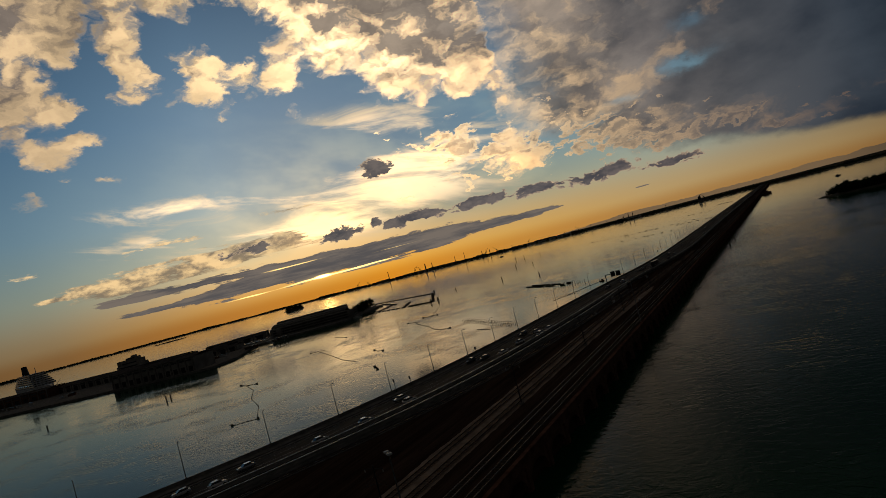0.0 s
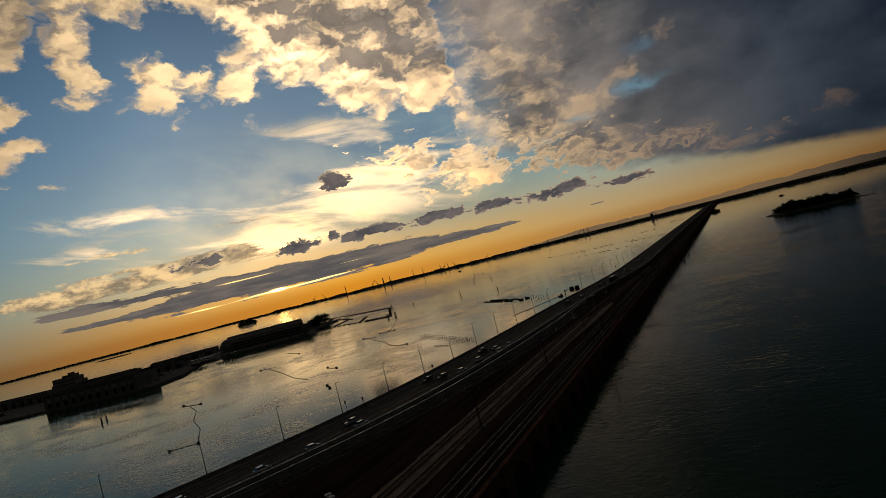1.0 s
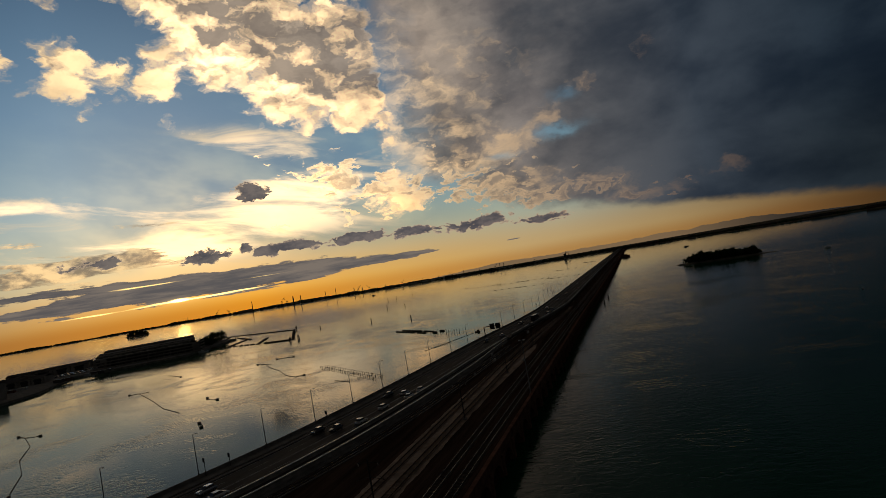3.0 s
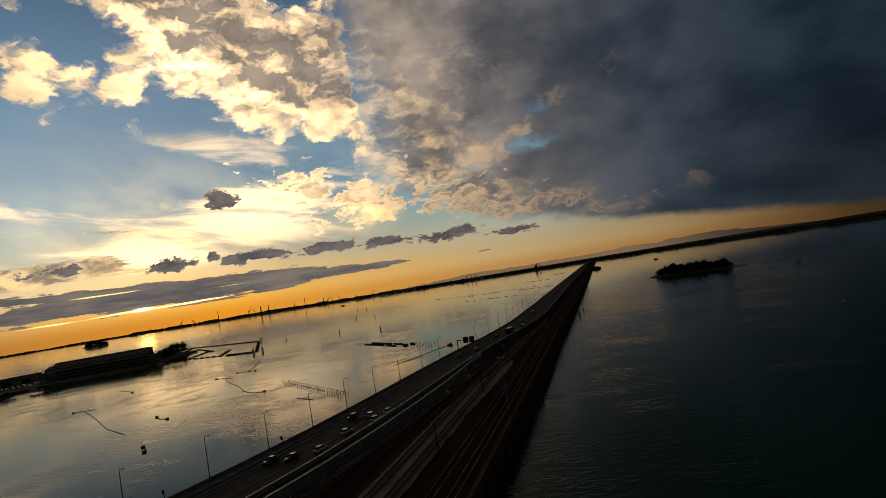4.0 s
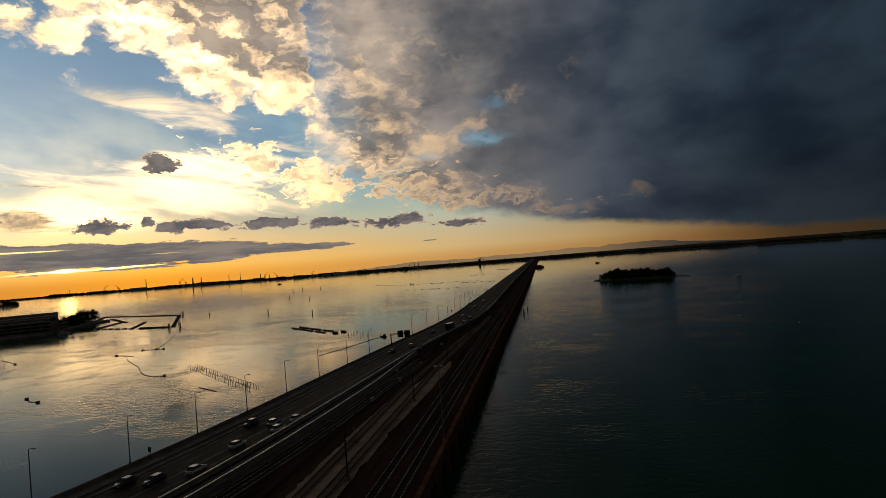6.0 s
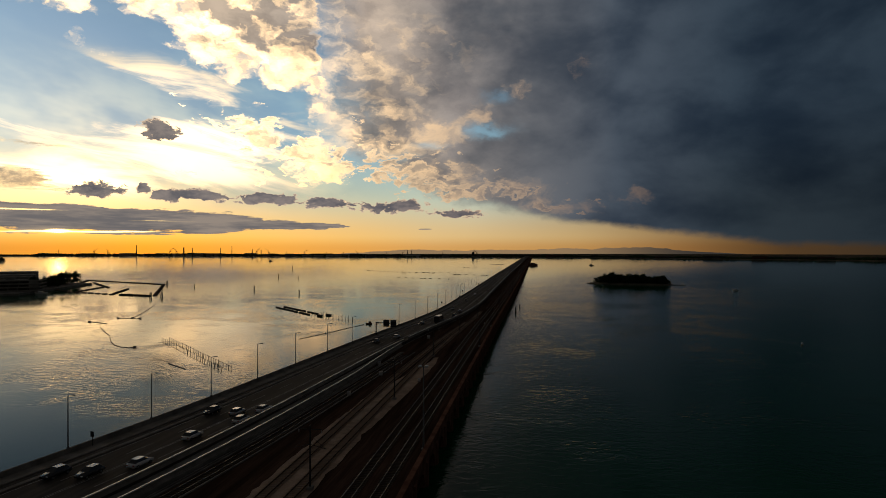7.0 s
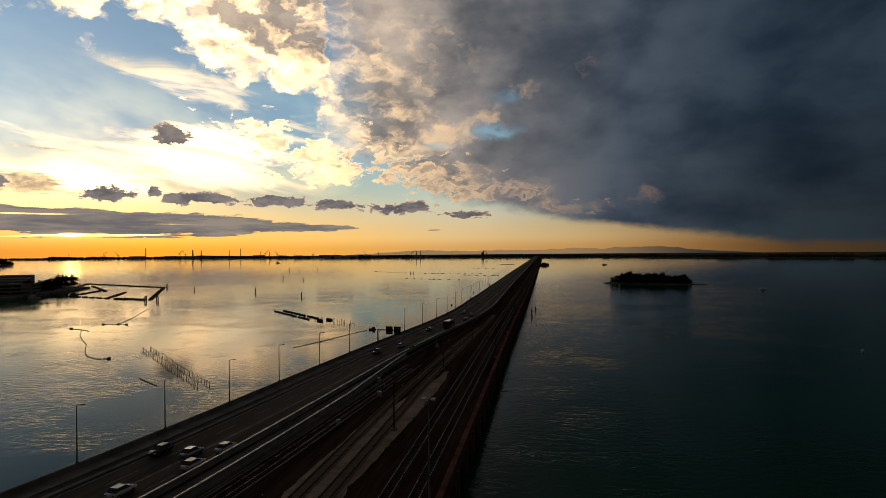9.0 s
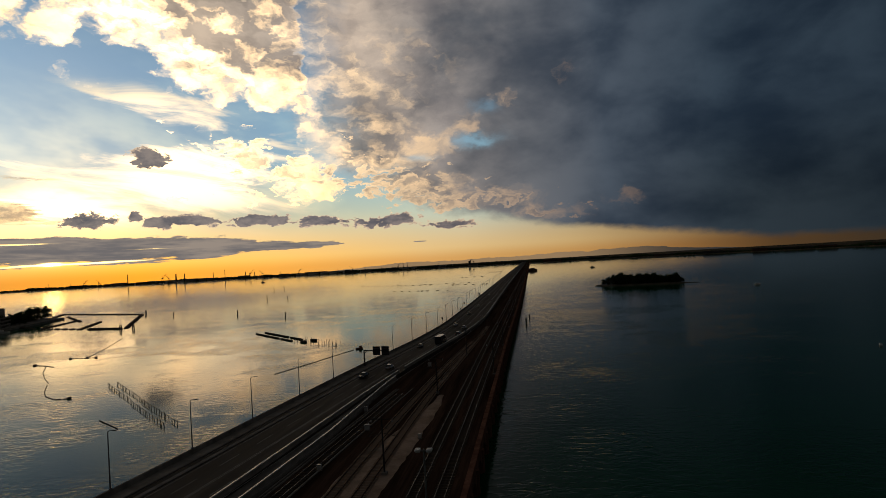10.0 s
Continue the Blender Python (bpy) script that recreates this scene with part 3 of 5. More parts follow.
def crash_barrier(line, z, label):
    b = thing("crash_barrier", label, "barrier", "roadside barriers", at=(line[0][0], line[0][1], z))
    here = [(p[0] - line[0][0], p[1] - line[0][1]) for p in line]
    part("wall", sweep(bmesh.new(), here, [(-0.3, 0.0), (-0.26, 0.12), (-0.13, 0.38), (-0.1, 0.8), (0.1, 0.8), (0.13, 0.38), (0.26, 0.12), (0.3, 0.0)]), CONCRETE, b)
    part("top_rail", sweep(bmesh.new(), here, [(-0.16, 0.82), (-0.16, 1.0), (0.16, 1.0), (0.16, 0.82)]), PALE_METAL, b, "pale galvanised top rail")
    bm = bmesh.new()
    for x, y in here[::1]:
        box(bm, x, y, 0.81, 0.1, 0.1, 0.1)
    tagged(part("bracket_row", bm, STEEL, b), kind="stuff")


crash_barrier(shift(ROAD_RIGHT, -0.4, -130, 212), 6.0, "long pale concrete crash barrier with a steel top rail")
crash_barrier(shift(ROAD_RIGHT, -0.4, 217, 1500), 6.0, "far concrete crash barrier between road and railway")

# apron that carries the second barrier, narrowing until both barriers meet
SECOND = []
for x, y in ROAD_RIGHT:
    if -130 <= y <= 206:
        SECOND.append((x + 3.2 * min(1.0, (212 - y) / 60) + 0.3, y))
tagged(part("service_ledge", between(shift(ROAD_RIGHT, 0.04, -130, 206), [(p[0] + 0.5, p[1]) for p in SECOND], 4.0, 5.6), CONCRETE),
       "narrow concrete ledge between road and railway", "ledge", kind="structure")
crash_barrier(SECOND, 5.6, "pale concrete barrier between the service ledge and the tracks")

# brick side of the railway causeway: blind arches between piers, under a coping
tagged(part("parapet_railway", sweep(bmesh.new(), shift(RAIL_RIGHT, -0.35), [(-0.35, 4.2), (-0.35, 5.9), (-0.45, 5.9), (-0.45, 6.1), (0.5, 6.1), (0.5, 5.85), (0.35, 5.85), (0.35, 4.2)]), BRICK),
       "weathered brick parapet with a stone coping along the railway", "parapet", kind="structure")


def arch_mesh(span=10.4, deep=1.2):
    """One span of the facing, its length along y, its outside towards +x: two half piers and an arched recess."""
    bm = bmesh.new()
    half, pier, spring, crown = span / 2, 1.0, 0.7, 3.5
    inner = [(-half + pier, -1.0)]
    for k in range(9):
        a = math.pi * k / 8
        inner.append((-(half - pier) * math.cos(a), spring + (crown - spring) * math.sin(a)))
    inner.append((half - pier, -1.0))
    outer = [(-half, -1.0), (-half, 4.25)] + [(-half + span * k / 8, 4.25) for k in range(1, 8)] + [(half, 4.25), (half, -1.0)]
    fi = [bm.verts.new((0, y, z)) for y, z in inner]
    fo = [bm.verts.new((0, y, z)) for y, z in outer]
    bi = [bm.verts.new((-deep, y, z)) for y, z in inner]
    for k in range(len(inner) - 1):
        bm.faces.new((fi[k], fi[k + 1], fo[k + 1], fo[k]))
        bm.faces.new((fi[k + 1], fi[k], bi[k], bi[k + 1]))
    box(bm, 0.15, -half, 1.6, 0.5, 1.1, 5.2)
    bmesh.ops.recalc_face_normals(bm, faces=bm.faces)
    return bm


facing = thing("brick_arcade", "dark weathered brick arcade carrying the railway over water", "arcade", kind="structure", at=(0, 0, 0))
first = None
joined = bmesh.new()
for k in range(-8, 270):
    x, y, h = at_y(RAIL_RIGHT, 5.2 + k * 10.4)
    if k < 70:
        if first is None:
            first = part("arch", arch_mesh(), BRICK, facing)
            ob = first
        else:
            ob = new("arch", first.data)
            ob.parent = facing
        ob.matrix_basis = Matrix.Translation((x, y, 0)) @ Matrix.Rotation(h, 4, "Z")
    else:
        box(joined, x + 0.1, y, 1.6, 0.9, 1.3, 5.3, h)
        box(joined, x - 0.5, y, 3.9, 0.8, 10.4, 0.7, h)
tagged(part("pier_row", joined, BRICK, facing), kind="stuff")

# lay-by beside the railway, far along the causeway
bm = bmesh.new()
box(bm, 4, 1480, 2.0, 22, 22, 5.0, 0.0, 0.3)
box(bm, 3, 1480, 5.6, 12, 12, 2.8, 0.0, 0.2)
tagged(part("causeway_platform", bm, BRICK), "brick platform with a low hut beside the causeway", "platform")


# ---- tracks ----
def pale_strip():
    bm = bmesh.new()
    rows = []
    for k in range(150):
        y = -45 + k * 1.55
        l = float(np.interp(y, (-45, 108, 131, 149, 172, 188), (-40.6, -39.8, -38.8, -35.9, -31.9, -30.6))) + 0.45 * noise.noise((y * 0.12, 0, 0)) + 0.45 * noise.noise((y * 0.6, 3, 0))
        r = float(np.interp(y, (-45, 108, 138, 172, 188), (-31.4, -30.9, -29.4, -28.6, -29.4))) + 0.4 * noise.noise((y * 0.15, 7, 0)) + 0.45 * noise.noise((y * 0.7, 9, 0))
        rows.append([bm.verts.new((l + (r - l) * j / 6, y, 5.004 + (0.10 if 0 < j < 6 else 0.0) + 0.03 * noise.noise((y * 0.9, j, 1)))) for j in range(7)])
    for a, b in zip(rows, rows[1:]):
        for j in range(6):
            bm.faces.new((a[j], a[j + 1], b[j + 1], b[j]))
    return bm


tagged(part("ballast_strip", pale_strip(), PALE_BALLAST), "pale fresh ballast under two tracks", "ballast", kind="structure")


def track(line, label, z=5.0, sleepers=None, metal=None, tie=None):
    x0, y0 = line[0]
    t = thing("railway_track", label, "railway track", "tracks on the causeway", at=(x0, y0, z))
    for off in (-0.7525, 0.7525):
        here = [(p[0] - x0, p[1] - y0) for p in shift(line, off)]
        part("rail", sweep(bmesh.new(), here, [(-0.07, 0.14), (-0.04, 0.3), (0.04, 0.3), (0.07, 0.14)]), metal or RAIL, t)
    lo, hi = sleepers or (line[0][1], line[-1][1])
    corners = ((-1.25, -0.13, 0.02), (1.25, -0.13, 0.02), (1.25, 0.13, 0.02), (-1.25, 0.13, 0.02), (-1.22, -0.11, 0.15), (1.22, -0.11, 0.15), (1.22, 0.11, 0.15), (-1.22, 0.11, 0.15))
    sides = ((4, 5, 6, 7), (0, 1, 5, 4), (1, 2, 6, 5), (2, 3, 7, 6), (3, 0, 4, 7))
    one = bpy.data.meshes.new("sleeper")
    one.from_pydata(corners, [], sides)
    one.materials.append(tie or TIMBER)
    verts, faces = [], []
    y = max(lo, y0)
    while y < min(hi, line[-1][1]):
        x, _, h = at_y(line, y)
        if 40 < y < 200:
            ob = new("sleeper", one)
            ob.parent = t
            ob.matrix_basis = Matrix.Translation((x - x0, y - y0, 0)) @ Matrix.Rotation(h, 4, "Z")
        else:
            c, s = math.cos(h), math.sin(h)
            n = len(verts)
            verts += [(x - x0 + dx * c - dy * s, y - y0 + dx * s + dy * c, dz) for dx, dy, dz in corners]
            faces += [tuple(n + q for q in f) for f in sides]
        y += 0.65
    me = bpy.data.meshes.new("sleeper_rest")
    me.from_pydata(verts, [], faces)
    me.materials.append(tie or TIMBER)
    o = new("sleeper_rest", me)
    o.parent = t
    tagged(o, kind="stuff")


def lane(knots):
    return plan_line(knots, 6.0)


track(shift(RAIL_RIGHT, -4.2, -130, 2900), "straight main line track with bright worn rails", sleepers=(-40, 330))
track(shift(RAIL_RIGHT, -8.4, -130, 2900), "main line track with bright worn rails on dark ballast", sleepers=(-40, 330))
track(lane([(-130, -33.4), (180, -33.2), (300, -28.6), (420, -26.8), (900, -23.2)]), "track with dark rails on pale ballast", 5.1, (-50, 330), DARK_RAIL, PALE_BALLAST)
track(lane([(-130, -38.0), (150, -37.4), (230, -34.4), (300, -29.2)]), "track with dark rails on pale ballast joining its neighbour", 5.1, (-50, 280), DARK_RAIL, PALE_BALLAST)
A_LINE = [(x + 7.4, y) for x, y in ROAD_RIGHT if -100 <= y <= 190]
track(A_LINE, "curved siding track beside the barrier", sleepers=(-60, 190))
# trackside cable ducts
for off in (4.6, 5.3, 9.3):
    ln = [(x + off, y) for x, y in ROAD_RIGHT if -100 <= y <= 196]
    tagged(part("cable_duct", sweep(bmesh.new(), ln, [(-0.15, 5.0), (-0.15, 5.22), (0.15, 5.22), (0.15, 5.0)]), CONCRETE), "grey concrete cable duct beside the sidings", "cable duct", "cable ducts")


# ---- masts and lamps ----
def catenary_mast():
    m = thing("catenary_mast", "dark steel overhead line mast with a crossarm beside the tracks", "mast", "overhead line masts")
    part("base", box(bmesh.new(), 0, 0, 0.25, 0.9, 0.9, 0.5, 0, 0.05), CONCRETE, m)
    part("post", rod(bmesh.new(), (0, 0, 0.5), (0, 0, 9.8), 0.17, 0.11), DARK_STEEL, m)
    part("crossarm", rod(bmesh.new(), (-1.9, 0, 9.2), (1.9, 0, 9.2), 0.07), DARK_STEEL, m)
    for s in (-1, 1):
        c = part("cantilever", rod(bmesh.new(), (0, 0, 6.9), (2.6 * s, 0, 6.3), 0.05), DARK_STEEL, m)
        part("stay", rod(bmesh.new(), (0, 0, 8.3), (2.4 * s, 0, 6.4), 0.03), DARK_STEEL, c)
        part("insulator", rod(bmesh.new(), (1.8 * s, 0, 9.2), (1.8 * s, 0, 8.7), 0.09), PALE_METAL, m)
    return m


mast = catenary_mast()
mast.matrix_basis = pose(-31.6, 77.5, 5.0)
for k, y in enumerate((-32, 23, 131, 188, 245, 300)):
    copy_thing(mast, pose(-31.4 + (1.8 if y > 200 else 0.0) + (2.6 if y > 280 else 0.0), y, 5.0, 0, 0, 0.5))
for k in range(14):
    x, y, h = at_y(RAIL_RIGHT, 210 + 57 * k)
    copy_thing(mast, pose(x - 1.5, y, 5.0, 0, 0, math.degrees(h)))

flood = thing("yard_lamp", "tall steel yard lamp with two white heads", "lamp", at=(-17.6, 96.5, 5.0))
part("base", box(bmesh.new(), 0, 0, 0.3, 0.8, 0.8, 0.6, 0, 0.05), CONCRETE, flood)
part("pole", rod(bmesh.new(), (0, 0, 0.5), (0, 0, 15.5), 0.16, 0.09), STEEL, flood)
part("bracket", rod(bmesh.new(), (-0.7, 0, 15.3), (0.7, 0, 15.3), 0.06), STEEL, flood)
for s in (-1, 1):
    head = part("lamp_head", box(bmesh.new(), 0.62 * s, -0.1, 15.45, 0.62, 0.75, 0.26, 0, 0.08), WHITE, flood, "white enamelled lamp head")
    part("lens", box(bmesh.new(), 0.62 * s, -0.1, 15.3, 0.5, 0.6, 0.06), LENS, head)


other = copy_thing(flood, pose(at_y(RAIL_RIGHT, -42)[0] - 2.0, -42, 5.0, 0, 0, -35))
tagged(other, "tall steel yard lamp with two white heads over the tracks", "lamp")


def street_lamp():
    m = thing("street_lamp", "slim galvanised street lamp on the road parapet", "street lamp", "street lamps on the causeway")
    part("base", box(bmesh.new(), 0, 0, 0.2, 0.34, 0.34, 0.4, 0, 0.04), STEEL, m)
    part("pole", rod(bmesh.new(), (0, 0, 0.3), (0, 0, 9.25), 0.12, 0.075), STEEL, m)
    bm = bmesh.new()
    rod(bm, (0, 0, 9.2), (0.35, 0, 9.42), 0.055)
    rod(bm, (0.33, 0, 9.41), (1.1, 0, 9.48), 0.05)
    part("arm", bm, STEEL, m)
    head = part("lamp_head", box(bmesh.new(), 1.35, 0, 9.48, 0.75, 0.3, 0.13, 0, 0.05), DARK_STEEL, m)
    part("lens", box(bmesh.new(), 1.38, 0, 9.40, 0.5, 0.22, 0.04), LENS, head)
    return m


lamp = street_lamp()
LAMP_Y = [202.7, 182, 160, 139.4, 120, 101.5, 83, 64, 44.5, 25, 5, -15, -35, -55, -75] + [230.5 + 23.2 * k for k in range(1, 30)]
for k, y in enumerate(LAMP_Y):
    x, y, h = at_y(shift(ROAD_LEFT, 0.2), y)
    m = pose(x, y, 6.9, 0, 0, math.degrees(h))
    if k == 0:
        lamp.matrix_basis = m
    else:
        copy_thing(lamp, m)

# sign gantry
x, y, h = at_y(shift(ROAD_LEFT, 0.9), 225)
gantry = thing("sign_gantry", "dark steel cantilever gantry with two blank-backed road signs", "sign gantry", at=(x, y, 6.0), turn=h)
part("post", rod(bmesh.new(), (0, 0, 0), (0, 0, 5.6), 0.26, 0.22, 10), DARK_STEEL, gantry)
part("foot", box(bmesh.new(), 0, 0, 0.15, 1.0, 1.0, 0.3, 0, 0.05), CONCRETE, gantry)
part("beam", box(bmesh.new(), 4.2, 0, 5.35, 8.6, 0.3, 0.35, 0, 0.04), DARK_STEEL, gantry)
part("brace", rod(bmesh.new(), (0, 0, 4.3), (1.3, 0, 5.25), 0.09), DARK_STEEL, gantry)
for px in (4.6, 7.7):
    p = part("sign_panel", box(bmesh.new(), px, -0.28, 5.3, 2.6, 0.14, 2.9, 0, 0.03), SIGN_BACK, gantry, "dark sign panel")
    for dz in (-0.8, 0.8):
        part("stiffener", box(bmesh.new(), px, -0.40, 5.3 + dz, 2.4, 0.1, 0.12), STEEL, p)
# lower posts on the parapet: mile posts and signs
for y, hgt in ((52, 3.0), (45.5, 4.2), (87, 2.6), (331, 4.5), (420, 5.0), (520, 5.0)):
    x, y, h = at_y(shift(ROAD_LEFT, 1.0), y)
    s = thing("road_sign", "small road sign on a thin post at the footway", "road sign", "small road signs", at=(x, y, 6.15), turn=h)
    part("post", rod(bmesh.new(), (0, 0, 0), (0, 0, hgt), 0.07), DARK_STEEL, s)
    part("plate", box(bmesh.new(), 0, -0.1, hgt - 0.45, 0.8, 0.05, 1.0, 0, 0.02), SIGN_BACK, s)


# ---- vehicles ----
def car(paint, label):
    c = thing("car", label, "car", "cars on the causeway")
    bm = bmesh.new()
    side = [(-2.1, 0.32), (-2.12, 0.72), (-1.95, 0.92), (-1.2, 1.0), (1.0, 0.96), (1.75, 0.84), (2.08, 0.66), (2.1, 0.32)]
    l = [bm.verts.new((-0.86, a, b)) for a, b in side]
    r = [bm.verts.new((0.86, a, b)) for a, b in side]
    bm.faces.new(l), bm.faces.new(r[::-1])
    for k in range(len(side)):
        n = (k + 1) % len(side)
        bm.faces.new((l[k], r[k], r[n], l[n]))
    bmesh.ops.recalc_face_normals(bm, faces=bm.faces)
    bmesh.ops.bevel(bm, geom=bm.edges[:], offset=0.06, segments=2, affect="EDGES")
    body = part("body", bm, paint, c, smooth=True)
    bm = bmesh.new()
    low = [(-0.8, -1.75, 0.93), (0.8, -1.75, 0.93), (0.8, 1.05, 0.95), (-0.8, 1.05, 0.95)]
    top = [(-0.62, -1.25, 1.42), (0.62, -1.25, 1.42), (0.62, 0.25, 1.44), (-0.62, 0.25, 1.44)]
    a, b = [bm.verts.new(v) for v in low], [bm.verts.new(v) for v in top]
    bm.faces.new(b)
    for k in range(4):
        bm.faces.new((a[k], a[(k + 1) % 4], b[(k + 1) % 4], b[k]))
    bmesh.ops.recalc_face_normals(bm, faces=bm.faces)
    part("window", bm, GLASS, c, "dark tinted windows")
    part("roof", box(bmesh.new(), 0, -0.5, 1.46, 1.26, 1.56, 0.07, 0, 0.03), paint, c)
    for sx in (-1, 1):
        for yy in (-1.3, 1.3):
            w = part("wheel", rod(bmesh.new(), (0.70 * sx, yy, 0.31), (0.88 * sx, yy, 0.31), 0.31, None, 14), RUBBER, c)
            part("rim", rod(bmesh.new(), (0.87 * sx, yy, 0.31), (0.90 * sx, yy, 0.31), 0.19, None, 10), STEEL, w)
        part("headlight", box(bmesh.new(), 0.62 * sx, 2.05, 0.66, 0.4, 0.12, 0.16, 0, 0.03), LENS, c)
        part("tail_light", box(bmesh.new(), 0.66 * sx, -2.09, 0.74, 0.32, 0.1, 0.18, 0, 0.03), RED_LENS, c)
    part("bumper", box(bmesh.new(), 0, 2.1, 0.42, 1.6, 0.16, 0.22, 0, 0.05), RUBBER, body)
    return c


kinds = [car(CAR_WHITE, "white hatchback car on the causeway road"), car(CAR_SILVER, "silver saloon car on the causeway road"),
         car(CAR_DARK, "dark grey car on the causeway road")]
CARS = [(-74, 74, 2), (-67, 75, 2), (-62, 80, 0), (-61.5, 94, 0), (-61, 110, 1), (-57.5, 105, 0), (-56.5, 113, 0), (-57, 207, 2), (-52, 220, 1),
        (-45, 331, 1), (-38.5, 318, 1), (-45, 388, 2), (-42, 440, 1), (-43, 555, 0), (-39, 297, 2), (-36, 610, 1), (-45, 700, 0), (-38, 820, 1), (-35, 480, 1),
        (-99, -22, 0), (-91, -18, 0), (-92, -9, 1), (-81, 6, 0), (-75.5, 18, 1), (-71, 33, 0), (-76.5, 36, 1), (-67, 110, 2), (-50, 262, 2)]
for k, (x, y, c) in enumerate(CARS):
    _, _, h = at_y(ROAD_RIGHT, y)
    xr, xl = at_y(ROAD_RIGHT, y)[0], at_y(ROAD_LEFT, y)[0]
    x = min(max(x, xl + 7.6), xr - 2.2)
    away = 0.0 if (x - xl) > (xr - xl) * 0.62 else math.pi
    m = pose(x, y, 6.0, 0, 0, math.degrees(h + away))
    if k in (2, 4, 0):
        kinds[c].matrix_basis = m
    else:
        copy_thing(kinds[c], m)

x, y, h = at_y(ROAD_RIGHT, 271)
truck = thing("box_truck", "dark box truck with a pale roof on the causeway", "truck", at=(x - 3.2, y, 6.0), turn=h)
part("box_body", box(bmesh.new(), 0, -1.2, 2.15, 2.5, 7.4, 2.7, 0, 0.06), CAR_DARK, truck)
part("roof_panel", box(bmesh.new(), 0, -1.2, 3.53, 2.4, 7.3, 0.06, 0, 0.02), CAR_WHITE, truck)
part("cab", box(bmesh.new(), 0, 3.7, 1.6, 2.3, 1.9, 2.1, 0, 0.2), CAR_DARK, truck)
part("windscreen", box(bmesh.new(), 0, 4.64, 2.0, 1.9, 0.08, 0.8, 0, 0.02), GLASS, truck)
part("chassis", box(bmesh.new(), 0, -0.2, 0.65, 1.0, 9.0, 0.3), RUBBER, truck)
for sx in (-1, 1):
    for yy in (-3.4, -2.3, 3.4):
        w = part("wheel", rod(bmesh.new(), (0.85 * sx, yy, 0.5), (1.2 * sx, yy, 0.5), 0.5, None, 14), RUBBER, truck)
        part("rim", rod(bmesh.new(), (1.19 * sx, yy, 0.5), (1.22 * sx, yy, 0.5), 0.28, None, 10), STEEL, w)

# trackside clutter
rng = random.Random(4)
for x, y, s in ((-43.5, 133, 0.7), (-41.5, 156, 0.9), (-46, 171, 0.8), (-40, 226, 1.0), (-29, 150, 0.6)):
    cab = thing("relay_cabinet", "small pale trackside equipment cabinet", "cabinet", "trackside cabinets", at=(x, y, 5.0), turn=rng.uniform(-0.2, 0.2))
    part("plinth", box(bmesh.new(), 0, 0, 0.12, 1.3 * s, 0.8 * s, 0.24), CONCRETE, cab)
    part("body", box(bmesh.new(), 0, 0, 0.24 + 0.55 * s, 1.1 * s, 0.6 * s, 1.1 * s, 0, 0.03), PALE_METAL, cab)
    part("lid", box(bmesh.new(), 0, 0, 0.28 + 1.1 * s, 1.25 * s, 0.75 * s, 0.09, 0, 0.02), STEEL, cab)


# ---- trees ----
def leafy(bm, c, r, n, size, rnd):
    for _ in range(n):
        d = Vector((rnd.gauss(0, 1), rnd.gauss(0, 1), rnd.gauss(0, 0.8)))
        d = d.normalized() * r * rnd.uniform(0.45, 1.0)
        p = c + d
        u = Vector((rnd.gauss(0, 1), rnd.gauss(0, 1), rnd.gauss(0, 1))).normalized()
        v = u.orthogonal().normalized()
        s = size * rnd.uniform(0.6, 1.3)
        bm.faces.new([bm.verts.new(p + a) for a in (u * s, v * s * 0.6, -u * s, -v * s * 0.6)])


def tree(seed, height, spread, label, group):
    rnd = random.Random(seed)
    t = thing("tree", label, "tree", group)
    bm = bmesh.new()
    rod(bm, (0, 0, -0.3), (0, 0, height * 0.55), 0.035 * height, 0.016 * height, 7)
    ends = []
    for k in range(6):
        a = k * 1.05 + rnd.uniform(-0.3, 0.3)
        z0 = height * rnd.uniform(0.28, 0.5)
        e = Vector((math.cos(a) * spread * 0.55, math.sin(a) * spread * 0.55, height * rnd.uniform(0.5, 0.8)))
        rod(bm, (0, 0, z0), e, 0.013 * height, 0.005 * height, 5)
        ends.append(e)
    part("trunk", bm, BARK, t)
    bm = bmesh.new()
    ends += [Vector((rnd.uniform(-0.3, 0.3) * spread, rnd.uniform(-0.3, 0.3) * spread, height * rnd.uniform(0.62, 0.9))) for _ in range(5)]
    ends += [Vector((rnd.uniform(-0.7, 0.7) * spread, rnd.uniform(-0.7, 0.7) * spread, height * rnd.uniform(0.15, 0.5))) for _ in range(8)]
    for e in ends:
        leafy(bm, e, spread * rnd.uniform(0.28, 0.46), 46, 0.55, rnd)
    part("crown", bm, LEAF, t)
    return t


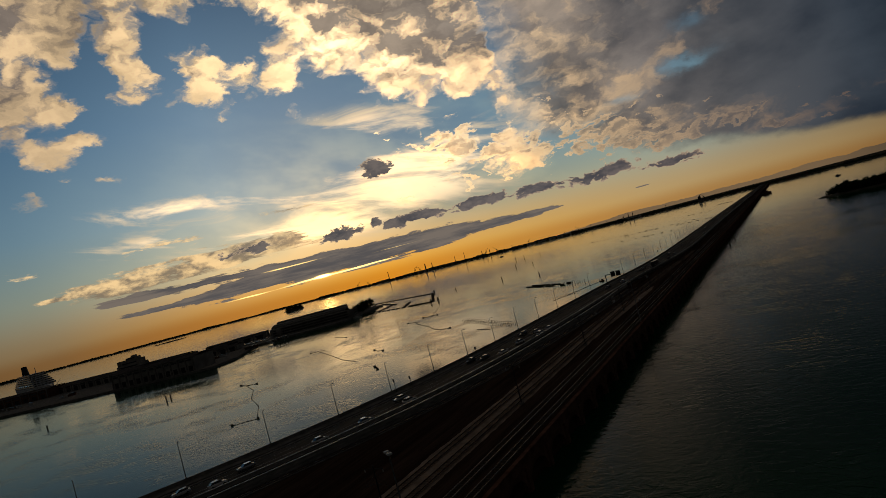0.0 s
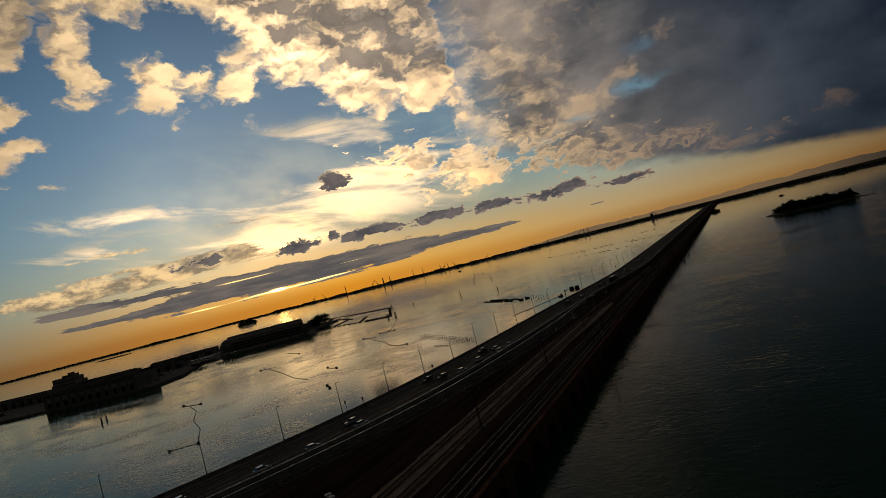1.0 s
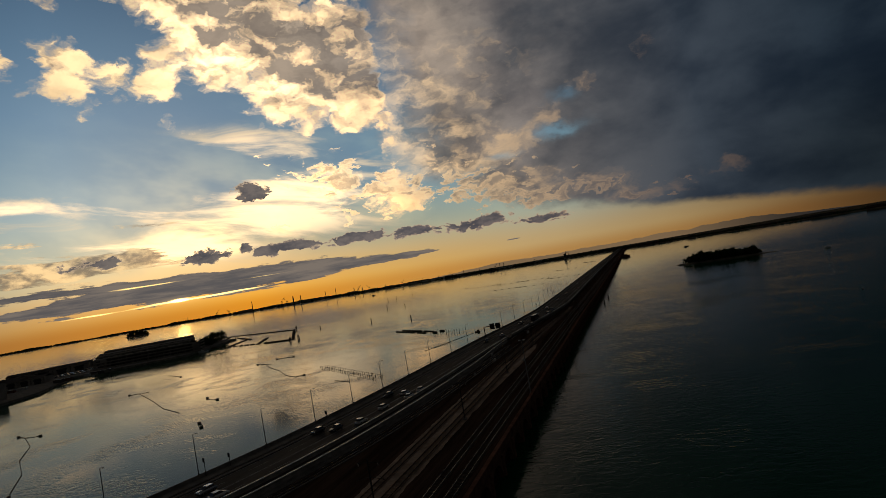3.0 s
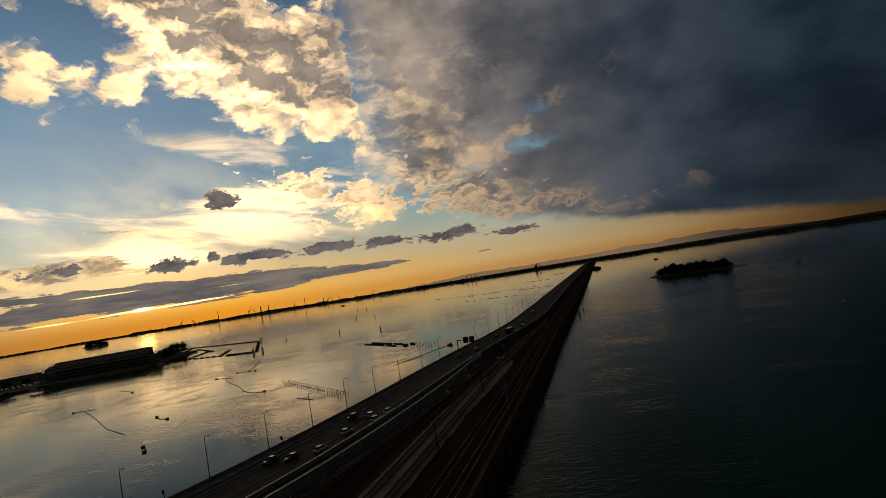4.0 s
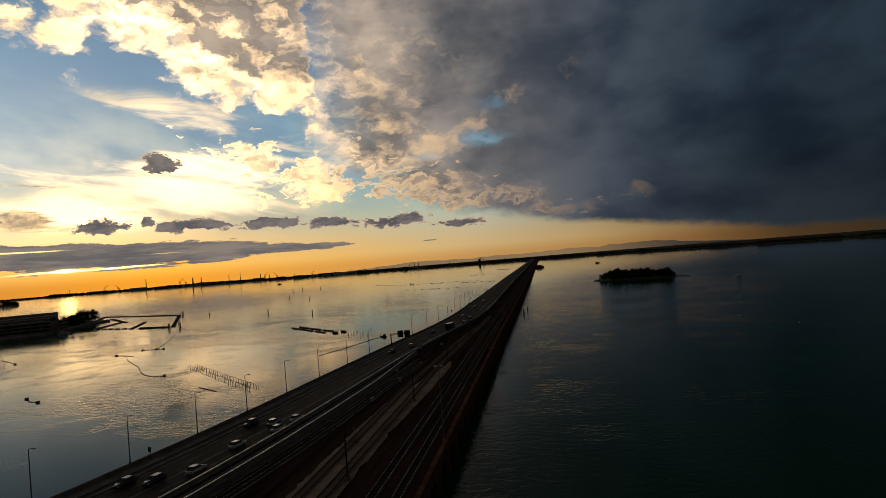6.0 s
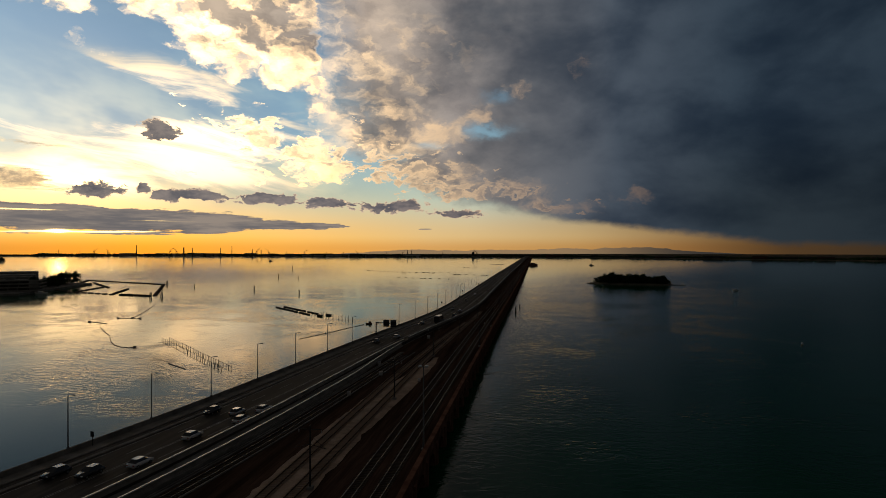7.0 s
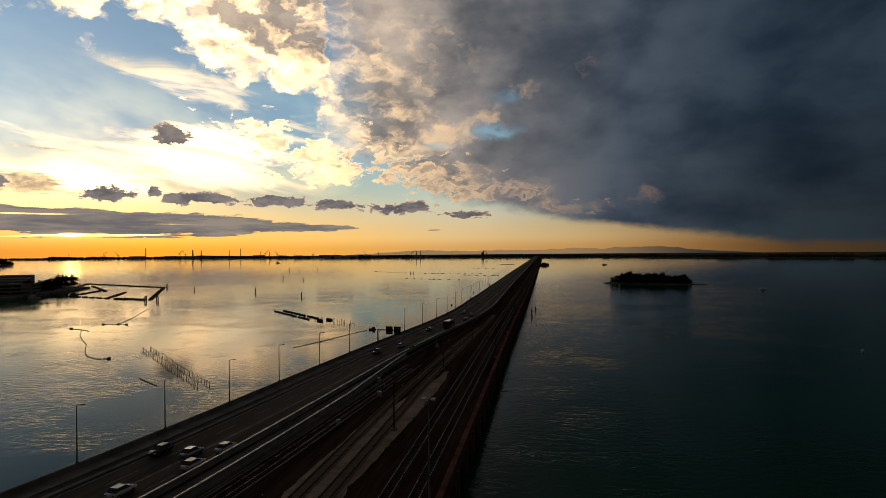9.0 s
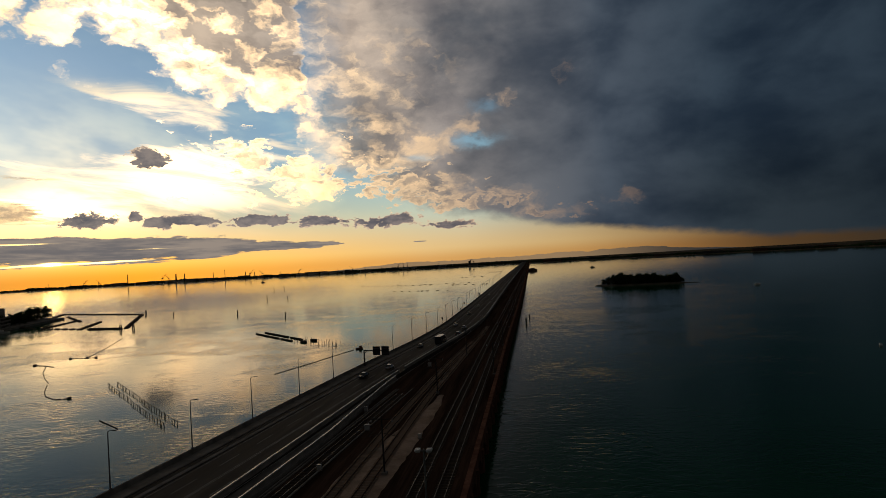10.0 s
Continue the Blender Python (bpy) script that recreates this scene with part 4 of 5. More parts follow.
def island(name, cx, cy, rx, ry, turn, top, label, tail=0.0):
    """A low mound of earth with an uneven shore."""
    bm = bmesh.new()
    rings = []
    for q, z in ((1.12, -0.6), (1.0, 0.25), (0.93, top * 0.7), (0.7, top), (0.3, top * 1.1)):
        ring = []
        for k in range(64):
            a = 2 * math.pi * k / 64
            wob = 1 + 0.10 * noise.noise((math.cos(a) * 2.5 + cx, math.sin(a) * 2.5, q)) + 0.05 * noise.noise((math.cos(a) * 8, math.sin(a) * 8 + cy, 0))
            ext = tail * max(0.0, math.cos(a)) ** 14
            ring.append(bm.verts.new(((rx * wob + ext) * q * math.cos(a), ry * wob * q * math.sin(a), z * (1 - 0.8 * (ext > 2)) if z > 0.3 else z)))
        rings.append(ring)
    for a, b in zip(rings, rings[1:]):
        for k in range(64):
            bm.faces.new((a[k], a[(k + 1) % 64], b[(k + 1) % 64], b[k]))
    bm.faces.new(rings[-1])
    bmesh.ops.recalc_face_normals(bm, faces=bm.faces)
    ob = part(name, bm, EARTH, smooth=True)
    ob.matrix_basis = pose(cx, cy, 0, 0, 0, turn)
    return tagged(ob, label, "islet", kind="structure")


sorts = [tree(11, 11.0, 5.0, "dense dark broadleaf tree on the wooded islet", "trees on the islet"),
         tree(12, 13.0, 5.0, "tall dark broadleaf tree on the wooded islet", "trees on the islet"),
         tree(13, 8.5, 4.8, "low spreading dark tree on the wooded islet", "trees on the islet")]
used = set()


def plant(kind, x, y, z, s, spin, label="", group=""):
    m = pose(x, y, z, 0, 0, spin) @ Matrix.Diagonal((s, s, s, 1))
    if kind not in used:
        used.add(kind)
        ob = sorts[kind]
        ob.matrix_basis = m
    else:
        src = sorts[kind]
        ob = copy_thing(src, m)
        ob.scale = (s, s, s)
    if label:
        tagged(ob, label, "", group)
    return ob


island("ground_islet", 118, 705, 49, 17, -14, 1.6, "low earth islet with a muddy shore", tail=9.0)
rnd = random.Random(21)
ca, sa = math.cos(radians(-14)), math.sin(radians(-14))
for k in range(170):
    while True:
        u, v = rnd.uniform(-1, 1), rnd.uniform(-1, 1)
        if u * u + v * v < 0.92:
            break
    dx, dy = u * 44, v * 13
    tall = 1.05 - 0.25 * max(0.0, u) + 0.12 * math.sin(u * 9) - (0.3 if abs(u) > 0.85 else 0)
    plant(rnd.choice((0, 1, 2)), 118 + dx * ca - dy * sa, 705 + dx * sa + dy * ca, 1.0, tall * rnd.uniform(0.72, 0.98) * 0.92, rnd.uniform(0, 360))

# rocky islet and a low sandbank beyond the harbour
island("ground_rock", -1960, 1830, 46, 20, 45, 3.0, "small dark wooded rock in open water")
for k in range(30):
    a = rnd.uniform(-1, 1)
    plant(rnd.choice((0, 1, 2)), -1960 + a * 27, 1830 + a * 24 + rnd.uniform(-8, 8), 0.5, (1.7 - abs(a) * 0.6) * rnd.uniform(0.8, 1.1), rnd.uniform(0, 360),
          "dark tree crowded on the far rock islet", "trees on the far islet")
island("ground_sandbank", -2700, 1680, 75, 14, 58, 3.0, "low dark sandbank far out in the lagoon")

# ---- harbour island ----
def flat_block(name, corners, z0, z1, mat, label, category, kind="structure"):
    bm = bmesh.new()
    lo = [bm.verts.new((x, y, z0)) for x, y in corners]
    hi = [bm.verts.new((x, y, z1)) for x, y in corners]
    bm.faces.new(hi), bm.faces.new(lo[::-1])
    n = len(corners)
    for k in range(n):
        bm.faces.new((lo[k], lo[(k + 1) % n], hi[(k + 1) % n], hi[k]))
    bmesh.ops.recalc_face_normals(bm, faces=bm.faces)
    return tagged(part(name, bm, mat), label, category, kind=kind)


flat_block("ground_quay", [(-1250, 120), (-760, 178), (-600, 212), (-452, 248), (-468, 292), (-545, 385), (-458, 452), (-475, 500), (-512, 604), (-545, 612), (-640, 575), (-780, 500), (-620, 400), (-680, 345), (-900, 420), (-1300, 420)],
           -1.5, 2.0, CONCRETE, "dark concrete quay of the harbour island", "quay")


def warehouse(name, label, x, y, length, depth, height, turn, bays, mat=None, pitch=2.2, roof=None):
    """A long shed: x, y is the middle of its front, which faces away from +y in its own frame."""
    w = thing(name, label, "warehouse", "harbour warehouses", at=(x, y, 2.0), turn=turn)
    wall = part("wall", box(bmesh.new(), 0, depth / 2, height / 2, length, depth, height), mat or PLASTER, w)
    bm = bmesh.new()
    prof = [(-0.8, height + 0.004), (depth / 2, height + pitch), (depth + 0.8, height + 0.004), (depth / 2, height + pitch - 0.5)]
    a = [bm.verts.new((-length / 2 - 0.6, u, v)) for u, v in prof]
    b = [bm.verts.new((length / 2 + 0.6, u, v)) for u, v in prof]
    bm.faces.new(a), bm.faces.new(b[::-1])
    for k in range(4):
        bm.faces.new((a[k], a[(k + 1) % 4], b[(k + 1) % 4], b[k]))
    bmesh.ops.recalc_face_normals(bm, faces=bm.faces)
    part("roof", bm, roof or ROOFING, w)
    step = length / bays
    for k in range(bays + 1):
        part("pilaster", box(bmesh.new(), -length / 2 + k * step, -0.3, height / 2, 1.2, 0.7, height - 0.3), CONCRETE, w)
    for k in range(bays):
        cx = -length / 2 + (k + 0.5) * step
        part("door", box(bmesh.new(), cx, -0.05, 2.6, step * 0.5, 0.2, 5.2), DARK_STEEL, w)
        part("window", box(bmesh.new(), cx, -0.06, height - 2.4, step * 0.62, 0.2, 1.8), WINDOW, w)
    return w


warehouse("warehouse", "long dark waterfront warehouse with concrete piers", -526, 236, 102, 30, 13.5, math.atan2(31, 122), 11)
warehouse("warehouse", "dark low warehouse behind the quay", -760, 300, 150, 40, 9.0, 0.14, 10)
warehouse("warehouse", "brown harbour shed beside the ship berth", -880, 260, 110, 36, 11.0, 0.25, 7, BRICK)
warehouse("warehouse", "small grey shed at the far quay", -700, 360, 70, 26, 8.0, 0.3, 5)
warehouse("warehouse", "low dark shed on the outer quay", -985, 215, 120, 30, 7.0, 0.2, 8)
warehouse("warehouse", "low shed between quay and car park", -586, 352, 60, 20, 6.0, 0.5, 5)

for k, (x, y, l, d, h, a) in enumerate(((-640, 438, 70, 24, 7.5, 0.75), (-690, 455, 60, 20, 6.0, 0.7), (-655, 470, 50, 20, 7.0, 0.8), (-655, 402, 40, 16, 5.0, 0.7))):
    warehouse("warehouse", "low grey shed with a dark roof behind the car park", x, y, l, d, h, a, 4, pitch=1.4)


def tower_block(x, y, turn):
    t = thing("terminal_building", "tall dark stepped terminal building behind the quay", "terminal", at=(x, y, 2.0), turn=turn)
    for k, (w, d, z0, z1) in enumerate(((34, 24, 0, 12), (26, 19, 12, 18), (15, 13, 18, 21.5), (6, 6, 21.5, 24))):
        b = part("storey_block", box(bmesh.new(), k * 1.5, 0, (z0 + z1) / 2, w, d, z1 - z0, 0, 0.1), PLASTER, t)
        z = z0 + 2.4
        while z < z1 - 1.0:
            part("window_band", box(bmesh.new(), k * 1.5, -d / 2 - 0.03, z, w * 0.86, 0.2, 1.5), WINDOW, b)
            z += 3.6
    part("stair_tower", box(bmesh.new(), -16, 0, 9.5, 7, 11, 19, 0, 0.1), CONCRETE, t)
    return t


tower_block(-802, 378, 0.45)

ship = thing("cruise_ship", "white cruise ship with a dark funnel moored at the quay", "ship", at=(-1085, 372, 0.0), turn=radians(-14))
bm = bmesh.new()
outline = [(-105, 13), (-90, 15.5), (60, 15.5), (95, 9), (118, 0), (95, -9), (60, -15.5), (-90, -15.5), (-105, -13)]
lo = [bm.verts.new((a * 0.94, b * 0.86, -2.0)) for a, b in outline]
hi = [bm.verts.new((a, b, 14.0)) for a, b in outline]
bm.faces.new(hi), bm.faces.new(lo[::-1])
for k in range(9):
    bm.faces.new((lo[k], lo[(k + 1) % 9], hi[(k + 1) % 9], hi[k]))
bmesh.ops.recalc_face_normals(bm, faces=bm.faces)
part("hull", bm, WHITE, ship)
for k in range(7):
    d = part("deck", box(bmesh.new(), -6 - k * 2.2, 0, 15.8 + k * 3.1, 176 - k * 11, 30 - k * 1.3, 2.5, 0, 0.1), WHITE, ship)
    part("window_band", box(bmesh.new(), -6 - k * 2.2, 0, 15.9 + k * 3.1, 176.4 - k * 11, 30.4 - k * 1.3, 1.0), WINDOW, d)
funnel = part("funnel", rod(bmesh.new(), (-58, 0, 36), (-62, 0, 50), 5.5, 4.2, 12), DARK_STEEL, ship, "dark ship's funnel")
part("mast", rod(bmesh.new(), (32, 0, 35), (30, 0, 45), 0.8, 0.3), WHITE, ship)
for s in (-1, 1):
    for k in range(6):
        part("lifeboat", rod(bmesh.new(), (-60 + k * 20, 15.6 * s, 17.5), (-50 + k * 20, 15.6 * s, 17.5), 1.6, 1.2, 8), CAR_WHITE, ship)

# low car park with open decks, and long halls in rows behind it
TURN = math.atan2(48, 78)
park = thing("car_park", "dark low car park with open decks on the waterfront", "car park", at=(-508, 446, 2.0), turn=TURN)
for k in range(4):
    back = 2.4 * k
    s = part("slab", box(bmesh.new(), 0, 18 + back / 2, 0.3 + k * 3.1, 112, 32 - back, 0.45), CONCRETE, park)
    part("deck_parapet", box(bmesh.new(), 0, 2.1 + back, 1.0 + k * 3.1, 112, 0.3, 1.0), PLASTER, s, "pale concrete deck parapet")
    part("deck_parapet", box(bmesh.new(), 55.8, 18 + back / 2, 1.0 + k * 3.1, 0.3, 31 - back, 1.0), PLASTER, s, "pale concrete deck parapet")
    for j in range(15):
        if k < 3:
            part("column", box(bmesh.new(), -54 + j * 7.7, 5.6 + back, 1.9 + k * 3.1, 0.6, 0.6, 2.7), CONCRETE, s)
part("core", box(bmesh.new(), 0, 24, 4.8, 104, 18, 9.4), ROOFING, park)
for u in (50, -46):
    part("stair_tower", box(bmesh.new(), u, 12, 5.0, 7, 7, 10.0, 0, 0.1), PLASTER, park)


def inland(u, v):
    """A spot u along the waterfront and v behind it."""
    return -508 + u * math.cos(TURN) - v * math.sin(TURN), 446 + u * math.sin(TURN) + v * math.cos(TURN)


for u, v, l, d, h, p in ((-16, 46, 104, 13, 8.5, 1.0), (-18, 66, 106, 13, 11.0, 1.2), (-20, 86, 108, 14, 12.5, 1.1), (-22, 107, 104, 14, 14.5, 1.3), (-24, 128, 90, 12, 13.0, 1.2)):
    warehouse("warehouse", "long low hall with a pale roof behind the car park", *inland(u, v), l, d, h, TURN, 9, pitch=p, roof=(PLASTER if v in (46, 86, 128) else CONCRETE))
for k in range(34):
    u, v = -66 - (k % 9) * 5.2, 6 + (k // 9) * 13.0
    x, y = inland(u, v)
    c = copy_thing(kinds[k % 3], Matrix.Translation((x, y, 2.0)) @ Matrix.Rotation(TURN + 1.5708 * (k % 2 * 2 - 1), 4, "Z"))
    tagged(c, ("white", "silver", "dark grey")[k % 3] + " car parked on the harbour car lot", "car", "cars parked on the island")

rnd = random.Random(8)
for k in range(46):
    a = k / 45
    x, y = -500 - 25 * a + rnd.uniform(-10, 10), 505 + 95 * a + rnd.uniform(-10, 10)
    if k > 26:
        x, y = inland(rnd.uniform(-90, 45), rnd.uniform(143, 156))
    plant(rnd.choice((0, 1, 2)), x, y, 2.0, (0.5 if k > 26 else 1.0) * rnd.uniform(0.7, 1.0) * (1.15 if k > 20 and k <= 26 else 1.0), rnd.uniform(0, 360),
          "dark waterfront tree on the harbour island", "trees on the harbour island")
for k in range(12):
    plant(rnd.choice((0, 1, 2)), -527 + rnd.uniform(-14, 8), 582 + rnd.uniform(-16, 16), 1.8, rnd.uniform(0.9, 1.3), rnd.uniform(0, 360),
          "tall dark tree at the tip of the harbour island", "trees on the harbour island")
for k in range(14):
    plant(rnd.choice((0, 2)), -690 - k * 26 + rnd.uniform(-8, 8), 330 + rnd.uniform(-12, 20), 2.0, rnd.uniform(0.55, 0.8), rnd.uniform(0, 360),
          "small dark tree among the harbour sheds", "trees on the harbour island")


def quay_crane(x, y, s, turn):
    c = thing("quay_crane", "dark steel quay crane with a raised jib", "crane", "quay cranes", at=(x, y, 2.0), turn=turn)
    for a in (-1, 1):
        for b in (-1, 1):
            part("leg", rod(bmesh.new(), (4 * s * a, 4 * s * b, 0), (2 * s * a, 2 * s * b, 16 * s), 0.5 * s), DARK_STEEL, c)
    part("cabin", box(bmesh.new(), 0, 0, 18 * s, 5 * s, 6 * s, 4 * s, 0, 0.2), DARK_STEEL, c)
    part("jib", rod(bmesh.new(), (0, 0, 18 * s), (17 * s, 0, 36 * s), 0.7 * s, 0.25 * s), DARK_STEEL, c)
    part("counter_jib", rod(bmesh.new(), (0, 0, 19 * s), (-7 * s, 0, 22 * s), 0.8 * s), DARK_STEEL, c)


quay_crane(-860, 300, 0.55, 0.6)
quay_crane(-640, 330, 0.4, 2.0)

# stacked goods, cars and containers along the quay edge
rnd = random.Random(3)
for k in range(26):
    a = rnd.random()
    x, y = (-1050 + 350 * a, 165 + 68 * a + rnd.uniform(6, 16)) if k < 14 else (-552 + 60 * a, 318 + 70 * a + rnd.uniform(-4, 6) - 30 * (1 - a))
    c = thing("container", "weathered dark freight container on the quay", "container", "containers on the quay", at=(x, y, 2.0), turn=rnd.uniform(-0.3, 0.5))
    s = rnd.uniform(0.8, 1.3)
    part("body", box(bmesh.new(), 0, 0, 1.3 * s, 9 * s, 2.6 * s, 2.6 * s, 0, 0.05), rnd.choice((ROOFING, BRICK, CONCRETE, PALE_METAL)), c)
    part("roof_frame", box(bmesh.new(), 0, 0, 2.62 * s, 9.1 * s, 2.7 * s, 0.12 * s), DARK_STEEL, c)


# ---- things in the water ----
def pontoon(a, b, width, label, group, high=0.9, posts=0):
    a, b = Vector(a), Vector(b)
    d = b - a
    p = thing("pontoon", label, "pontoon", group, at=(a.x, a.y, 0.0), turn=math.atan2(d.y, d.x))
    n = max(1, int(d.length / 14))
    for k in range(n):
        part("float", box(bmesh.new(), (k + 0.5) * d.length / n, 0, high / 2 - 0.15, d.length / n - 0.5, width, high, 0, 0.08), TIMBER, p)
    for k in range(posts):
        u = (k + 0.5) * d.length / posts
        part("post", rod(bmesh.new(), (u, width / 2 + 0.2, -1.5), (u, width / 2 + 0.2, 2.6), 0.18), TIMBER, p)
    return p


PEN = "floating breakwaters of the mooring pen"
pontoon((-535, 606), (-590, 690), 3.4, "dark floating breakwater by the trees", PEN)
pontoon((-590, 690), (-430, 620), 3.6, "long dark floating breakwater", PEN, posts=8)
pontoon((-430, 620), (-333, 466), 3.2, "dark floating breakwater closing the pen", PEN, posts=6)
pontoon((-335, 463), (-372, 472), 3.2, "dark floating pontoon at the pen's corner", PEN, 1.2, 4)
for k in range(6):
    u = k / 5
    pontoon((-380 - 52 * u, 474 + 18 * u), (-385.5 - 52 * u, 476 + 18 * u), 2.6, "short dark float in a broken row", PEN)
pontoon((-448, 498), (-515, 540), 3.0, "dark mooring pontoon near the trees", PEN, posts=5)
pontoon((-440, 498), (-470, 575), 2.6, "narrow dark pontoon inside the pen", PEN, posts=4)
pontoon((-385, 480), (-420, 545), 2.6, "narrow dark pontoon inside the pen", PEN, posts=4)
pontoon((-455, 560), (-540, 640), 2.8, "dark inner pontoon of the pen", PEN)
for x, y in ((-322, 460), (-327, 452), (-430, 626)):
    d = thing("mooring_dolphin", "dark cluster of mooring piles", "mooring piles", "mooring piles", at=(x, y, 0))
    for k in range(4):
        a = k * math.pi / 2
        part("pile", rod(bmesh.new(), (math.cos(a) * 1.1, math.sin(a) * 1.1, -2), (math.cos(a) * 0.6, math.sin(a) * 0.6, 4.2), 0.35), TIMBER, d)

TWIN = "twin pontoons off the causeway"
for off in (0.0, 6.0):
    pontoon((-180 + off * 0.7, 385 + off * 0.7), (-152 + off * 0.7, 357 + off * 0.7), 1.0, "dark floating pontoon in a parallel pair", TWIN, 0.8)
    pontoon((-150 + off * 0.7, 355 + off * 0.7), (-138 + off * 0.7, 343 + off * 0.7), 1.0, "short dark floating pontoon in a parallel pair", TWIN, 0.8)
    pontoon((-131 + off * 0.7, 339 + off * 0.7), (-127 + off * 0.7, 335.5 + off * 0.7), 1.7, "small dark float among stakes", TWIN, 1.1)


def stake_fence(a, b, n, tall, label, rails=True, gap=0.0):
    rnd = random.Random(int(a[0] * 7 + b[1]))
    a, b = Vector(a), Vector(b)
    d = b - a
    f = thing("stake_fence", label, "stake fence", "net stakes in the lagoon", at=(a.x, a.y, 0), turn=math.atan2(d.y, d.x))
    for row in ((0.0, gap) if gap else (0.0,)):
        for k in range(n):
            u = (k + rnd.uniform(-0.2, 0.2)) * d.length / (n - 1)
            h = tall * rnd.uniform(0.7, 1.1)
            part("stake", rod(bmesh.new(), (u, row, -1.0), (u + rnd.uniform(-0.25, 0.25), row + rnd.uniform(-0.25, 0.25), h), 0.13, 0.09, 6), TIMBER, f)
        if rails:
            part("net_rope", rod(bmesh.new(), (0, row, tall * 0.72), (d.length, row, tall * 0.66), 0.06, None, 5), TIMBER, f)
    return f


stake_fence((-166, 236), (-136, 208.5), 14, 1.25, "double row of thin wooden net stakes", True, 3.0)
stake_fence((-134, 206), (-104, 179), 16, 1.35, "double row of leaning wooden net stakes", True, 3.0)
stake_fence((-137, 343), (-105, 321), 13, 2.2, "double row of wooden stakes beyond the pontoons", False, 3.0)


def float_line(points, size, label, lumps=(), gaps=0.12):
    """A string of low dark floats along a curved line."""
    x0, y0 = points[0]
    f = thing("float_line", label, "float line", "strings of floats", at=(x0, y0, 0))
    pts = [Vector((p[0] - x0, p[1] - y0, 0.1)) for p in points]
    for a, b in zip(pts, pts[1:]):
        n = max(1, int((b - a).length / (size * (3.2 if gaps < 0.3 else 9.0))))
        for k in range(n):
            p, q = a.lerp(b, (k + gaps) / n), a.lerp(b, (k + 1 - gaps * (0.8 + 0.4 * (k % 3) / 2)) / n)
            part("float", rod(bmesh.new(), p, q, size * 0.21, None, 6), TIMBER, f)
    for k in lumps:
        part("raft", box(bmesh.new(), pts[k].x, pts[k].y, 0.35, size * 1.9, size * 1.3, 0.6, 0.4, 0.1), TIMBER, f)


float_line([(-250, 291), (-241, 288), (-233, 284)], 0.8, "short dark bar of floats", (0,))
float_line([(-240, 287), (-226, 270), (-210, 254), (-200, 245)], 0.6, "thin dark string of floats")
float_line([(-196, 240), (-186, 228), (-178, 220), (-170, 215), (-165, 216)], 0.65, "thick dark curved string of floats", (4,))
float_line([(-238, 311), (-243, 322), (-256, 348), (-281, 394)], 0.6, "long curved dark string of floats", (0,))
float_line([(-246, 309), (-232, 310)], 0.7, "short dark float bar", (0, 1))
float_line([(-105, 248), (-99, 268), (-94, 288), (-90, 303)], 0.55, "long dark floating barrier off the road", ())
float_line([(-340, 300), (-320, 288), (-309, 280)], 0.7, "dark string of floats in open water", (2,))
float_line([(-297, 223), (-285, 227)], 0.7, "short dark bar of floats", (0,))
float_line([(-290, 224), (-262, 203), (-240, 186), (-215, 166), (-191, 151)], 0.55, "thin broken dark string of floats", ())
float_line([(-200, 180), (-194, 175), (-188, 173)], 0.7, "short broken dark float string", (0, 2))
float_line([(-158, 126), (-154, 123), (-151, 119)], 0.7, "two small dark rafts on a short rope", (0, 2))
float_line([(-273, 136), (-264, 133), (-256, 134)], 0.7, "short dark bar of floats near the road", (0, 2))
float_line([(-263, 132), (-238, 116), (-215, 95), (-190, 78), (-170, 60)], 0.55, "thin dark string of floats near the road", ())
float_line([(-175, 51), (-166, 57)], 0.5, "two small dark rafts near the road", (0, 1))
float_line([(-130, 187), (-117, 178)], 0.6, "short dark bar of floats by the stakes", ())
float_line([(-320, 1100), (-250, 1030), (-170, 990)], 1.5, "far dark string of floats", (0, 2), 0.36)
float_line([(-200, 830), (-150, 806), (-105, 790)], 1.4, "far dark line of net floats", (1,), 0.38)
float_line([(-190, 1010), (-100, 1000)], 1.3, "far dark line of floats off the causeway", (0,), 0.38)
float_line([(-125, 940), (-70, 915)], 1.6, "far dark floating boom", (0, 1), 0.33)
float_line([(-150, 1290), (-95, 1265)], 1.8, "very far dark float line", (0,), 0.33)
float_line([(-110, 1600), (-75, 1570)], 3.0, "dark mud bank line near the far causeway", (0,))

raft = thing("work_raft", "small rusty work raft moored at the floating barrier", "raft", at=(-88, 305, 0), turn=0.4)
part("hull", box(bmesh.new(), 0, 0, 0.25, 3.4, 2.2, 0.7, 0, 0.12), BRICK, raft)
part("cabin", box(bmesh.new(), 0.5, 0, 1.0, 1.2, 1.2, 0.9, 0, 0.1), BRICK, raft)
for u in (-1.4, 1.4):
    part("mooring_post", rod(bmesh.new(), (u, 1.2, -1.0), (u, 1.2, 1.5), 0.12, 0.09, 6), TIMBER, raft)


def channel_marker(x, y, tall, label="dark bundle of timber piles marking the channel", single=False):
    m = thing("channel_marker", label, "channel marker", "channel markers", at=(x, y, 0))
    for k in range(1 if single else 3):
        a = k * 2.1
        part("pile", rod(bmesh.new(), (math.cos(a) * 0.4, math.sin(a) * 0.4, -2), (math.cos(a) * 0.22, math.sin(a) * 0.22, tall), 0.26, 0.2), TIMBER, m)
    part("band", rod(bmesh.new(), (0, 0, tall * 0.72), (0, 0, tall * 0.80), 0.5, None, 10), DARK_STEEL, m)


